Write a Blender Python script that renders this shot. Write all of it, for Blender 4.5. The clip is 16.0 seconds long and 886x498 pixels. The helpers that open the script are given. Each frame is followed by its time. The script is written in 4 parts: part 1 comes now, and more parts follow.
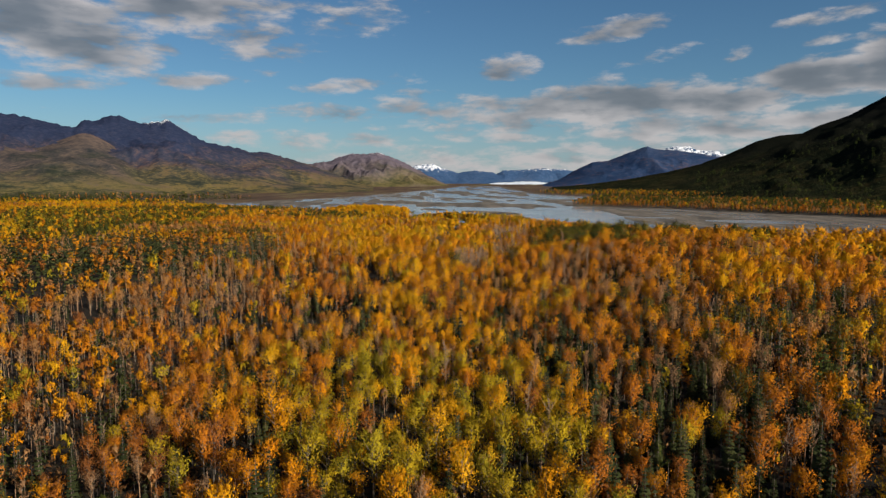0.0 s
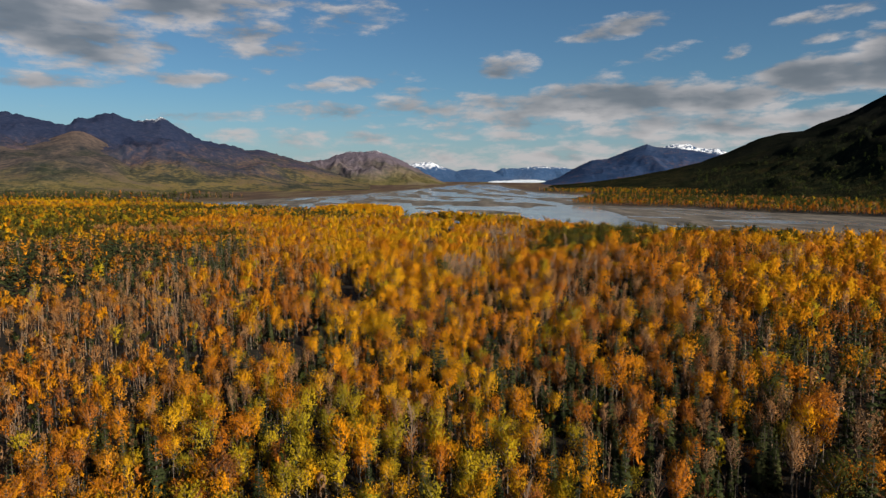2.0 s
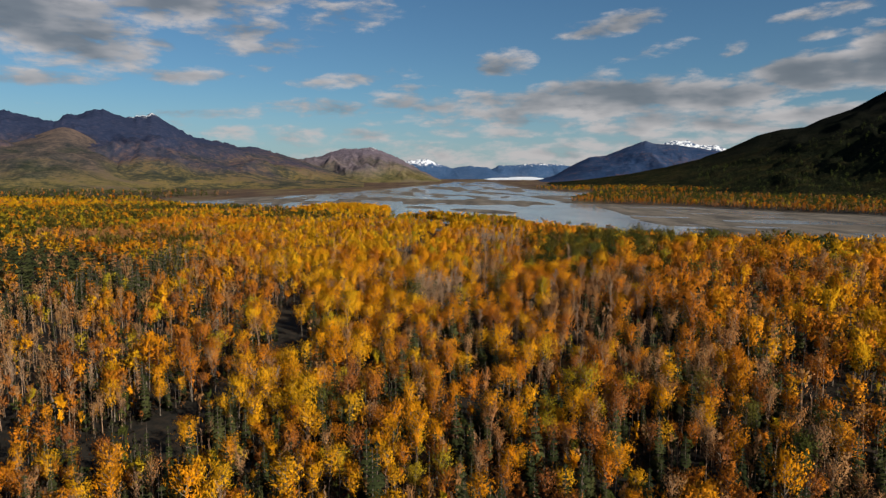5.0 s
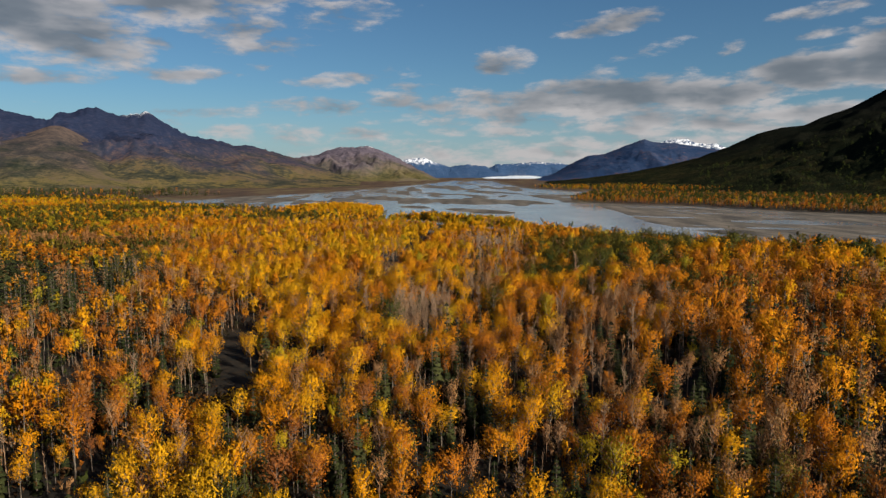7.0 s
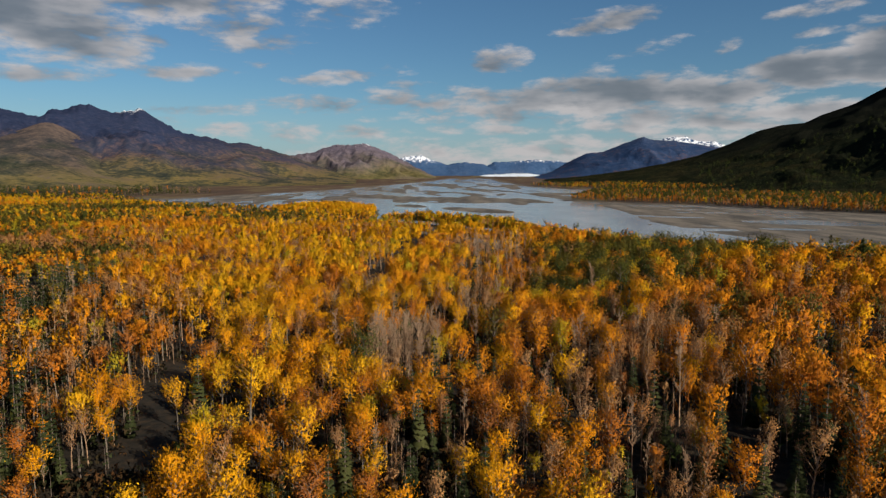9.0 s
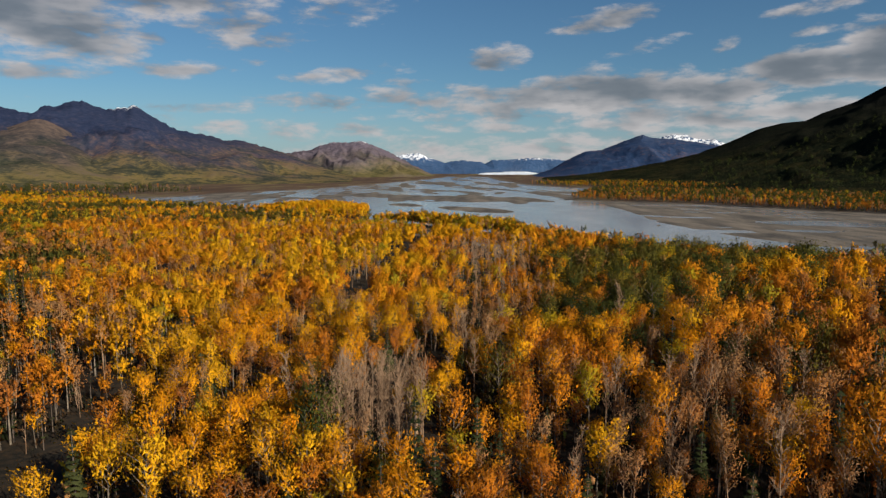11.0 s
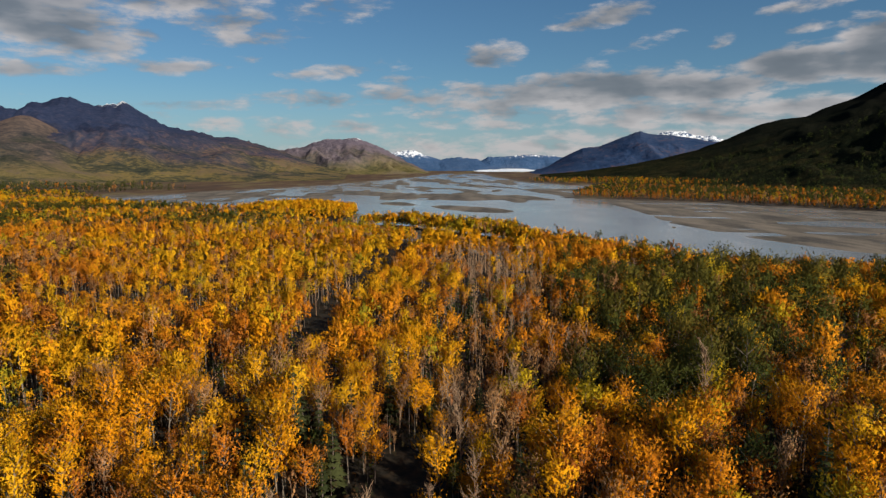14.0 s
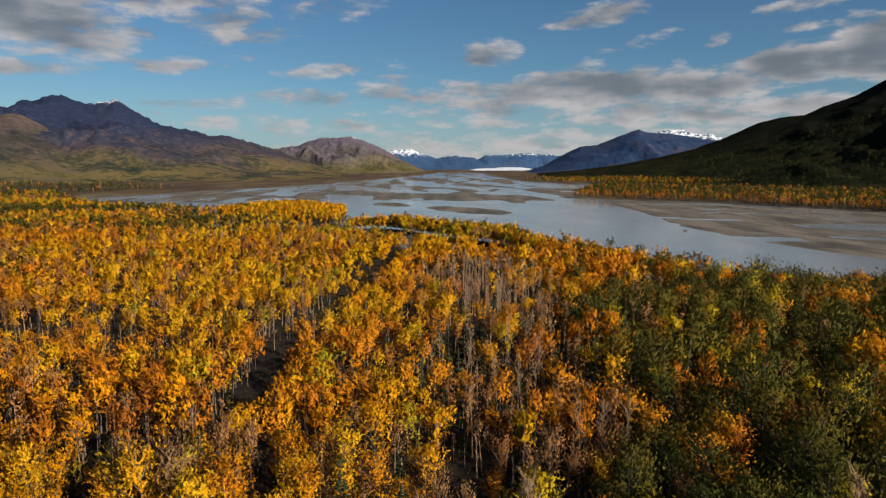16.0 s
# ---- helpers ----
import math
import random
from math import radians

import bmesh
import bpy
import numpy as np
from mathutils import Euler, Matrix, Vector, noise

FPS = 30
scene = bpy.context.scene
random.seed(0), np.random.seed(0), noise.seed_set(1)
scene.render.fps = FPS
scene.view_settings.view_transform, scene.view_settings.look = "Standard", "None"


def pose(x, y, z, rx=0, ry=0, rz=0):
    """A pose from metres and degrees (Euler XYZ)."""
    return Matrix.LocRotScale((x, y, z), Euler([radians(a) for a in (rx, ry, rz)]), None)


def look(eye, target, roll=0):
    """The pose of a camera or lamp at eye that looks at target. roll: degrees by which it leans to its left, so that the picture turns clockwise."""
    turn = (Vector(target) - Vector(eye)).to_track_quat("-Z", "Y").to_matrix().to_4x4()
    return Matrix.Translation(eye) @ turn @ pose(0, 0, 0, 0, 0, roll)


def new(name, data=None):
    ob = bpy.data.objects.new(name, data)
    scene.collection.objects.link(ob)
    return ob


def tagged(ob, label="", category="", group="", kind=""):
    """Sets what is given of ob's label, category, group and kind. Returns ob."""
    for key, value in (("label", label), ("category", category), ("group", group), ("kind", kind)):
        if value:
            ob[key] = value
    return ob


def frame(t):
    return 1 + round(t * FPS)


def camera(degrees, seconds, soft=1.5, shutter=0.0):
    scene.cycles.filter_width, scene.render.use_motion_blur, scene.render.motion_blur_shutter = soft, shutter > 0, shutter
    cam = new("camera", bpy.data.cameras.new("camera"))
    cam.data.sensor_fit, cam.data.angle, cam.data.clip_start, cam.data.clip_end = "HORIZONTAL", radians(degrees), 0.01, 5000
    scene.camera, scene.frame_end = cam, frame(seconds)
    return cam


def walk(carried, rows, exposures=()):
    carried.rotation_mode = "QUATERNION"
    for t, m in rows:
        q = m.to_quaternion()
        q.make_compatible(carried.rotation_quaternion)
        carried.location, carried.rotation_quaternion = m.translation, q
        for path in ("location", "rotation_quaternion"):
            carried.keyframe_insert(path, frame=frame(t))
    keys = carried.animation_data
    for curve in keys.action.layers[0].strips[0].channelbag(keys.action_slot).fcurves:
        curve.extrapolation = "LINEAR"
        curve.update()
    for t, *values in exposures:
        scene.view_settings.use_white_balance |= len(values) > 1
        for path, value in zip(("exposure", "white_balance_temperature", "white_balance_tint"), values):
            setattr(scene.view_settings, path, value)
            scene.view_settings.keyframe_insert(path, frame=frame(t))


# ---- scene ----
cam = camera(67.8, 16.0, soft=1.35)
METRES, EYE, TILT, LEAN, TURN = 300.0, 49.0, -5.85, 0.0, 0.0
ROWS = [
    (0.0, 0.0, 0.0, 0.0, 0.0, 0.0, 0.0),
    (0.5, 0.004, 0.0326, 0.0035, -0.02, -0.04, 0.02),
    (1.0, 0.0079, 0.0632, 0.0064, -0.04, -0.07, 0.02),
    (1.5, 0.0122, 0.0957, 0.0093, -0.07, -0.12, 0.02),
    (2.0, 0.0168, 0.1298, 0.0121, -0.1, -0.15, 0.03),
    (2.5, 0.0215, 0.162, 0.0149, -0.13, -0.17, 0.07),
    (3.0, 0.0264, 0.1934, 0.0185, -0.16, -0.21, 0.08),
    (3.5, 0.0314, 0.2245, 0.0223, -0.19, -0.25, 0.09),
    (4.0, 0.0361, 0.2571, 0.0261, -0.24, -0.3, 0.09),
    (6.5, 0.0557, 0.4092, 0.0398, -0.46, -0.47, 0.12),
    (7.0, 0.0582, 0.4386, 0.0427, -0.51, -0.49, 0.14),
    (7.5, 0.0606, 0.4691, 0.0456, -0.56, -0.53, 0.14),
    (8.0, 0.0626, 0.4981, 0.0483, -0.6, -0.58, 0.15),
    (8.5, 0.0643, 0.5273, 0.0506, -0.67, -0.62, 0.16),
    (9.0, 0.0661, 0.5584, 0.0541, -0.72, -0.67, 0.14),
    (11.5, 0.0748, 0.7106, 0.0673, -0.96, -0.88, 0.1),
    (12.0, 0.0762, 0.741, 0.0696, -1.01, -0.93, 0.12),
    (12.5, 0.0779, 0.7729, 0.0724, -1.08, -0.97, 0.14),
    (13.0, 0.0793, 0.8031, 0.0754, -1.13, -1.01, 0.15),
    (13.5, 0.0812, 0.8333, 0.0787, -1.2, -1.04, 0.17),
    (14.0, 0.0835, 0.8638, 0.0822, -1.26, -1.08, 0.2),
    (14.5, 0.0864, 0.8958, 0.086, -1.32, -1.11, 0.21),
    (15.0, 0.0889, 0.9267, 0.0896, -1.39, -1.14, 0.22),
    (15.5, 0.0912, 0.9579, 0.093, -1.46, -1.16, 0.22),
    (16.0, 0.0936, 0.9901, 0.0967, -1.53, -1.19, 0.25),
]
walk(cam, [(t, pose(0, 0, EYE, TILT, LEAN, TURN) @ pose(METRES * x, METRES * y, METRES * z, 90 + pitch, roll, yaw)) for t, x, y, z, yaw, pitch, roll in ROWS], [(0.0, 0.46), (16.0, 0.46)])

# ---- light: a low sun from the right and behind, broken cloud over a blue sky ----
SUN_AZ, SUN_EL = 134.0, 27.0      # degrees clockwise from the way ahead (+y), and above the horizon
SUN_POWER, SKY_POWER = 5.0, 0.058

sun = new("sun", bpy.data.lights.new("sun", "SUN"))
sun.data.energy, sun.data.angle, sun.data.color = SUN_POWER, radians(0.6), (1.0, 0.91, 0.78)
sa, se = radians(SUN_AZ), radians(SUN_EL)
sun.matrix_world = look((0, 0, 900), Vector((0, 0, 900)) - Vector((math.sin(sa) * math.cos(se), math.cos(sa) * math.cos(se), math.sin(se))))

world = bpy.data.worlds.new("sky")
scene.world = world
world.use_nodes = True
wt = world.node_tree
wt.nodes.clear()


class Nodes:
    """Short ways to write a node tree."""

    def __init__(self, tree):
        self.tree = tree

    def add(self, kind):
        return self.tree.nodes.new(kind)

    def attribute(self, name):
        node = self.add("ShaderNodeAttribute")
        node.attribute_name = name
        return node.outputs["Fac"]

    def put(self, socket, value):
        if isinstance(value, bpy.types.NodeSocket):
            self.tree.links.new(value, socket)
        else:
            socket.default_value = value

    def math(self, op, a, b=0.0, c=0.0):
        node = self.add("ShaderNodeMath")
        node.operation = op
        for socket, value in zip(node.inputs, (a, b, c)):
            self.put(socket, value)
        return node.outputs[0]

    def ramp(self, value, *stops, smooth=False):
        node = self.add("ShaderNodeValToRGB")
        if smooth:
            node.color_ramp.interpolation = "EASE"
        elements = node.color_ramp.elements
        while len(elements) < len(stops):
            elements.new(0.5)
        for element, (at, colour) in zip(elements, stops):
            element.position = at
            element.color = (*colour, 1) if isinstance(colour, tuple) else (colour, colour, colour, 1)
        self.put(node.inputs[0], value)
        return node.outputs[0]

    def span(self, value, a, b, c=0.0, d=1.0):
        node = self.add("ShaderNodeMapRange")
        node.interpolation_type = "SMOOTHSTEP"
        for socket, v in zip(node.inputs, (value, a, b, c, d)):
            self.put(socket, v)
        return node.outputs[0]

    def mix(self, factor, a, b, how="MIX"):
        node = self.add("ShaderNodeMix")
        node.data_type, node.blend_type = "RGBA", how
        self.put(node.inputs[0], factor)
        for socket, v in ((node.inputs[6], a), (node.inputs[7], b)):
            self.put(socket, (*v, 1) if isinstance(v, tuple) else v)
        return node.outputs[2]

    def noise(self, where, scale, detail=4.0, rough=0.5, warp=0.0):
        node = self.add("ShaderNodeTexNoise")
        self.put(node.inputs["Vector"], where)
        for key, value in (("Scale", scale), ("Detail", detail), ("Roughness", rough), ("Distortion", warp)):
            self.put(node.inputs[key], value)
        return node.outputs[0]

    def vec(self, x, y, z=0.0):
        node = self.add("ShaderNodeCombineXYZ")
        for socket, v in zip(node.inputs, (x, y, z)):
            self.put(socket, v)
        return node.outputs[0]

    def scaled(self, where, x, y, z):
        node = self.add("ShaderNodeVectorMath")
        node.operation = "MULTIPLY"
        self.put(node.inputs[0], where)
        node.inputs[1].default_value = (x, y, z)
        return node.outputs[0]


# clouds: heading and height in degrees, half width, half height, tilt in degrees, density
CLOUDS = []


def cloud(*shape):
    CLOUDS.append(shape)


cloud(-29.9, 11.48, 6.99, 3.11, -4, 2.2)
cloud(-27.1, 9.39, 4.79, 1.77, 4, 1.5)
cloud(-20.5, 13.6, 9.06, 2.11, 0, 1.8)
cloud(-15.9, 11.64, 5.32, 1.87, -6, 1.15)
cloud(-22.5, 10.36, 2.81, 0.67, -14, 0.75)
cloud(-29.4, 7.27, 5.86, 0.61, 1, 0.9)
cloud(-20.7, 8.01, 4.1, 0.7, 4, 0.95)
cloud(-14.9, 8.9, 1.24, 0.41, 0, 0.7)
cloud(-7.2, 13.52, 5.37, 1.29, 8, 0.55)
cloud(-8.0, 8.02, 4.87, 0.68, 5, 0.85)
cloud(-4.4, 8.9, 1.65, 0.42, 10, 0.5)
cloud(5.6, 9.43, 2.9, 1.2, 3, 2.0)
cloud(14.4, 12.15, 4.5, 0.95, 8, 1.5)
cloud(-17.0, 5.16, 6.09, 0.47, 3, 0.85)
cloud(-9.7, 5.78, 6.46, 0.85, 2, 0.95)
cloud(-2.0, 6.33, 6.08, 1.18, 1, 1.05)
cloud(-2.5, 7.4, 1.93, 0.53, 0, 0.7)
cloud(5.7, 5.83, 9.3, 1.62, 1, 1.35)
cloud(14.1, 6.41, 9.86, 1.99, 2, 2.1)
cloud(13.8, 7.77, 3.13, 1.03, 4, 1.1)
cloud(22.3, 6.4, 8.6, 1.6, 3, 2.1)
cloud(30.0, 7.8, 6.2, 1.7, 6, 2.6)
cloud(34.5, 8.4, 4.6, 2.4, 8, 2.8)
cloud(10.4, 4.55, 14.86, 0.64, 0, 1.0)
cloud(20.8, 4.33, 10.67, 1.33, 2, 1.6)
cloud(27.6, 4.4, 8.75, 1.16, 4, 1.7)
cloud(-17.9, 3.46, 3.03, 0.73, 0, 1.0)
cloud(-11.8, 3.46, 3.2, 1.08, 0, 1.05)
cloud(-6.9, 3.42, 3.3, 0.71, 0, 0.9)
cloud(-1.1, 2.72, 3.35, 0.5, 0, 0.8)
cloud(5.7, 3.75, 9.33, 0.55, 0, 0.8)
cloud(5.7, 1.61, 17.86, 1.21, 0, 1.2)
cloud(16.0, 2.61, 12.29, 0.85, 0, 1.0)
cloud(-22.2, 4.03, 2.86, 0.61, 0, 0.7)
cloud(-27.0, 3.58, 5.3, 0.59, 0, 0.6)
cloud(30.1, 11.96, 3.69, 0.57, 6, 0.8)
cloud(29.5, 10.36, 1.67, 0.45, 8, 0.75)
cloud(23.4, 9.67, 1.21, 0.48, 20, 0.6)
cloud(32.6, 10.41, 1.56, 0.61, 10, 0.7)
cloud(18.4, 10.21, 2.98, 0.49, 10, 0.4)
cloud(60, 14, 16, 5, 5, 1.0)
cloud(-70, 16, 22, 6, 0, 1.0)
cloud(110, 24, 14, 5, 0, 0.7)
cloud(180, 18, 30, 5, 0, 0.9)
cloud(-130, 20, 22, 6, 0, 0.9)
cloud(10, 38, 40, 7, 4, 0.75)
w = Nodes(wt)
way = w.add("ShaderNodeTexCoord").outputs["Generated"]
split = w.add("ShaderNodeSeparateXYZ")
w.put(split.inputs[0], way)
heading = w.math("MULTIPLY", w.math("ARCTAN2", split.outputs[0], split.outputs[1]), 180 / math.pi)
height = w.math("MULTIPLY", w.math("ARCSINE", split.outputs[2]), 180 / math.pi)
flat = w.vec(heading, w.math("MULTIPLY", height, 3.0))
puff = w.noise(flat, 0.27, 9.0, 0.60, 0.15)
above = w.noise(w.vec(w.math("ADD", heading, 0.5), w.math("MULTIPLY_ADD", height, 3.0, 1.5)), 0.20, 3.0, 0.45, 0.1)
cover = None
for a0, h0, wide, tall, tilt, dense in CLOUDS:
    ct, st = math.cos(radians(tilt)), math.sin(radians(tilt))
    du, dv = w.math("SUBTRACT", heading, a0), w.math("SUBTRACT", height, h0)
    u = w.math("ADD", w.math("MULTIPLY", du, ct / wide), w.math("MULTIPLY", dv, st / wide))
    v = w.math("ADD", w.math("MULTIPLY", du, -st / tall), w.math("MULTIPLY", dv, ct / tall))
    r2 = w.math("ADD", w.math("MULTIPLY", u, u), w.math("MULTIPLY", v, v))
    body = w.math("MULTIPLY_ADD", r2, -dense, dense)
    cover = body if cover is None else w.math("SMOOTH_MAX", cover, body, 0.15)
cover = w.math("MAXIMUM", cover, -1.2)
depth = w.math("ADD", w.math("MULTIPLY", cover, 0.62), w.math("MULTIPLY_ADD", puff, 3.7, -1.84))
mask = w.span(depth, -0.05, 0.95)
relief = w.math("MULTIPLY", w.math("SUBTRACT", puff, above), 1.4)
lit = w.math("ADD", w.math("ADD", w.span(depth, 0.5, 2.2, 0.76, 0.36), w.math("MULTIPLY", relief, w.span(depth, 0.7, 2.0, 1.0, 0.45))), w.span(height, 0.5, 7.0, 0.30, 0.0))
cloud_colour = w.ramp(lit, (0.0, (0.070, 0.088, 0.110)), (0.5, (0.165, 0.182, 0.205)), (1.0, (0.48, 0.455, 0.455)))
sky = w.add("ShaderNodeTexSky")
sky.sky_type, sky.sun_disc, sky.sun_elevation, sky.sun_rotation = "NISHITA", False, se, sa
sky.altitude, sky.air_density, sky.dust_density, sky.ozone_density = 100, 1.0, 0.2, 1.6
blue = w.mix(1.0, sky.outputs[0], (SKY_POWER * 0.60, SKY_POWER * 0.90, SKY_POWER * 1.10), "MULTIPLY")
pale = w.mix(w.span(height, -2.0, 7.5, 0.72, 0.0), blue, (0.29, 0.345, 0.42))
mixed = w.mix(w.math("MULTIPLY", mask, 0.9), pale, cloud_colour)
back = w.add("ShaderNodeBackground")
w.put(back.inputs[0], mixed)
back.inputs[1].default_value = 0.78
w.put(w.add("ShaderNodeOutputWorld").inputs[0], back.outputs[0])


# ---- materials ----
def material(name, rough=0.8, specular=0.25):
    m = bpy.data.materials.new(name)
    m.use_nodes = True
    n = Nodes(m.node_tree)
    shader = m.node_tree.nodes["Principled BSDF"]
    shader.inputs["Roughness"].default_value = rough
    shader.inputs["Specular IOR Level"].default_value = specular
    return m, n, shader


def bumped(n, shader, height, strength, distance):
    node = n.add("ShaderNodeBump")
    node.inputs["Strength"].default_value, node.inputs["Distance"].default_value = strength, distance
    n.put(node.inputs["Height"], height)
    n.put(shader.inputs["Normal"], node.outputs[0])


def place_of(n):
    return n.add("ShaderNodeNewGeometry").outputs["Position"]


def leaf_material(name, stops, through_light=0.22, spread=0.14, lacy=True):
    """Leaves: a hue for each tree along the stops, each spray of leaves lighter or darker, light shining through."""
    m, n, shader = material(name, 0.8, 0.03)
    tint = n.attribute("tint")
    tree = n.math("MULTIPLY_ADD", n.math("LESS_THAN", tint, 0.01), n.add("ShaderNodeObjectInfo").outputs["Random"], tint)
    island = n.add("ShaderNodeNewGeometry").outputs["Random Per Island"]
    hue = n.math("MULTIPLY_ADD", n.math("SUBTRACT", island, 0.5), 0.10, tree)
    colour = n.ramp(hue, *stops)
    value = n.math("MULTIPLY_ADD", n.math("FRACT", n.math("MULTIPLY", island, 7.31)), spread * 2, 1 - spread)
    node = n.add("ShaderNodeHueSaturation")
    n.put(node.inputs["Value"], value)
    n.put(node.inputs["Color"], colour)
    n.put(shader.inputs["Base Color"], node.outputs[0])
    soft = n.add("ShaderNodeVectorTransform")
    soft.vector_type, soft.convert_from, soft.convert_to = "NORMAL", "OBJECT", "WORLD"
    outward = n.add("ShaderNodeAttribute")
    outward.attribute_name = "outward"
    n.put(soft.inputs[0], outward.outputs["Vector"])
    blend = n.add("ShaderNodeVectorMath")
    blend.operation = "MULTIPLY_ADD"
    n.put(blend.inputs[0], n.add("ShaderNodeNewGeometry").outputs["Normal"])
    blend.inputs[1].default_value = (0.2, 0.2, 0.2)
    n.put(blend.inputs[2], soft.outputs[0])
    unit = n.add("ShaderNodeVectorMath")
    unit.operation = "NORMALIZE"
    n.put(unit.inputs[0], blend.outputs[0])
    n.put(shader.inputs["Normal"], unit.outputs[0])
    glow = n.add("ShaderNodeBsdfTranslucent")
    n.put(glow.inputs[0], node.outputs[0])
    both = n.add("ShaderNodeMixShader")
    both.inputs[0].default_value = through_light
    n.put(both.inputs[1], shader.outputs[0])
    n.put(both.inputs[2], glow.outputs[0])
    gaps = n.add("ShaderNodeMixShader")
    n.put(gaps.inputs[0], n.math("LESS_THAN", n.noise(place_of(n), 6.0, 2.0, 0.6), 0.45 if lacy else 0.38))
    n.put(gaps.inputs[1], both.outputs[0])
    n.put(gaps.inputs[2], n.add("ShaderNodeBsdfTransparent").outputs[0])
    n.put(m.node_tree.nodes["Material Output"].inputs[0], gaps.outputs[0])
    return m


def bark_material(name, light, dark):
    m, n, shader = material(name, 0.85)
    spots = n.noise(n.scaled(place_of(n), 3, 3, 1.2), 1.5, 5, 0.65)
    n.put(shader.inputs["Base Color"], n.ramp(spots, (0.35, dark), (0.6, light)))
    bumped(n, shader, spots, 0.5, 0.03)
    return m


GOLD = leaf_material("golden leaves", [(0.0, (0.65, 0.232, 0.007)), (0.5, (0.77, 0.328, 0.008)), (1.0, (0.73, 0.39, 0.012))])
ORANGE = leaf_material("orange leaves", [(0.0, (0.29, 0.105, 0.030)), (0.3, (0.46, 0.148, 0.018)), (0.65, (0.65, 0.220, 0.012)), (1.0, (0.72, 0.288, 0.013))])
LIME = leaf_material("yellow-green leaves", [(0.0, (0.42, 0.29, 0.016)), (0.5, (0.56, 0.37, 0.014)), (1.0, (0.36, 0.285, 0.020))])
TAN = leaf_material("faded tan leaves", [(0.0, (0.29, 0.16, 0.082)), (0.5, (0.46, 0.235, 0.088)), (1.0, (0.41, 0.17, 0.05))])
OLIVE = leaf_material("olive green leaves", [(0.0, (0.042, 0.055, 0.014)), (0.5, (0.075, 0.080, 0.016)), (1.0, (0.16, 0.115, 0.018))])
NEEDLES = leaf_material("spruce needles", [(0.0, (0.024, 0.031, 0.012)), (0.5, (0.040, 0.047, 0.017)), (1.0, (0.064, 0.066, 0.023))], 0.1, lacy=False)
# brush colours lowered to deepen the shade in the gaps
BRUSH = leaf_material("brush leaves", [(0.0, (0.022, 0.026, 0.012)), (0.5, (0.045, 0.030, 0.014)), (1.0, (0.11, 0.05, 0.018))])
PALE_BARK = bark_material("pale bark", (0.21, 0.17, 0.125), (0.07, 0.055, 0.04))
GREY_TWIGS = bark_material("grey-tan twigs", (0.34, 0.215, 0.125), (0.16, 0.10, 0.06))
DARK_BARK = bark_material("dark bark", (0.14, 0.11, 0.085), (0.06, 0.045, 0.035))


def ground_material():
    """Leaf litter on the land, brown marsh far off, grey silt and gravel by the water."""
    m, n, shader = material("valley floor", 0.95, 0.1)
    where = place_of(n)
    sep = n.add("ShaderNodeSeparateXYZ")
    n.put(sep.inputs[0], where)
    fine, broad = n.noise(where, 0.6, 6, 0.65), n.noise(where, 0.02, 4, 0.6)
    # litter kept near black, with shade between the trees put into its colour
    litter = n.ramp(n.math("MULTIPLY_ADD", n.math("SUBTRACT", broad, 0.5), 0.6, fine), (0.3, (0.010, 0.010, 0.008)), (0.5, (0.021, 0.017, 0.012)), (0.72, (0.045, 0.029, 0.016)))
    marsh = n.ramp(n.noise(n.scaled(where, 1, 0.25, 1), 0.012, 6, 0.7), (0.3, (0.040, 0.028, 0.020)), (0.5, (0.085, 0.050, 0.030)), (0.62, (0.13, 0.10, 0.045)), (0.75, (0.065, 0.066, 0.03)))
    streak = n.noise(n.scaled(where, 0.05, 0.012, 1), 1.0, 6, 0.65, 0.4)
    silt = n.ramp(n.math("MULTIPLY_ADD", n.math("SUBTRACT", fine, 0.5), 0.35, streak), (0.32, (0.050, 0.045, 0.041)), (0.46, (0.10, 0.086, 0.070)), (0.6, (0.165, 0.138, 0.108)), (0.75, (0.21, 0.172, 0.13)))
    far = n.span(sep.outputs[1], 900, 1300)
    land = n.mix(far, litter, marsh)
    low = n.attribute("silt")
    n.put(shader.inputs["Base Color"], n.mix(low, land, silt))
    bumped(n, shader, fine, 0.6, 0.3)
    return m


def water_material():
    m, n, shader = material("silty river water", 0.10, 0.5)
    where = place_of(n)
    broad = n.noise(n.scaled(where, 1, 0.4, 1), 0.012, 5, 0.6)
    n.put(shader.inputs["Base Color"], n.ramp(broad, (0.3, (0.17, 0.185, 0.20)), (0.7, (0.25, 0.255, 0.255))))
    n.put(shader.inputs["Roughness"], n.span(broad, 0.3, 0.7, 0.10, 0.22))
    bumped(n, shader, n.noise(n.scaled(where, 1, 0.5, 1), 0.35, 4, 0.6), 0.10, 0.25)
    return m


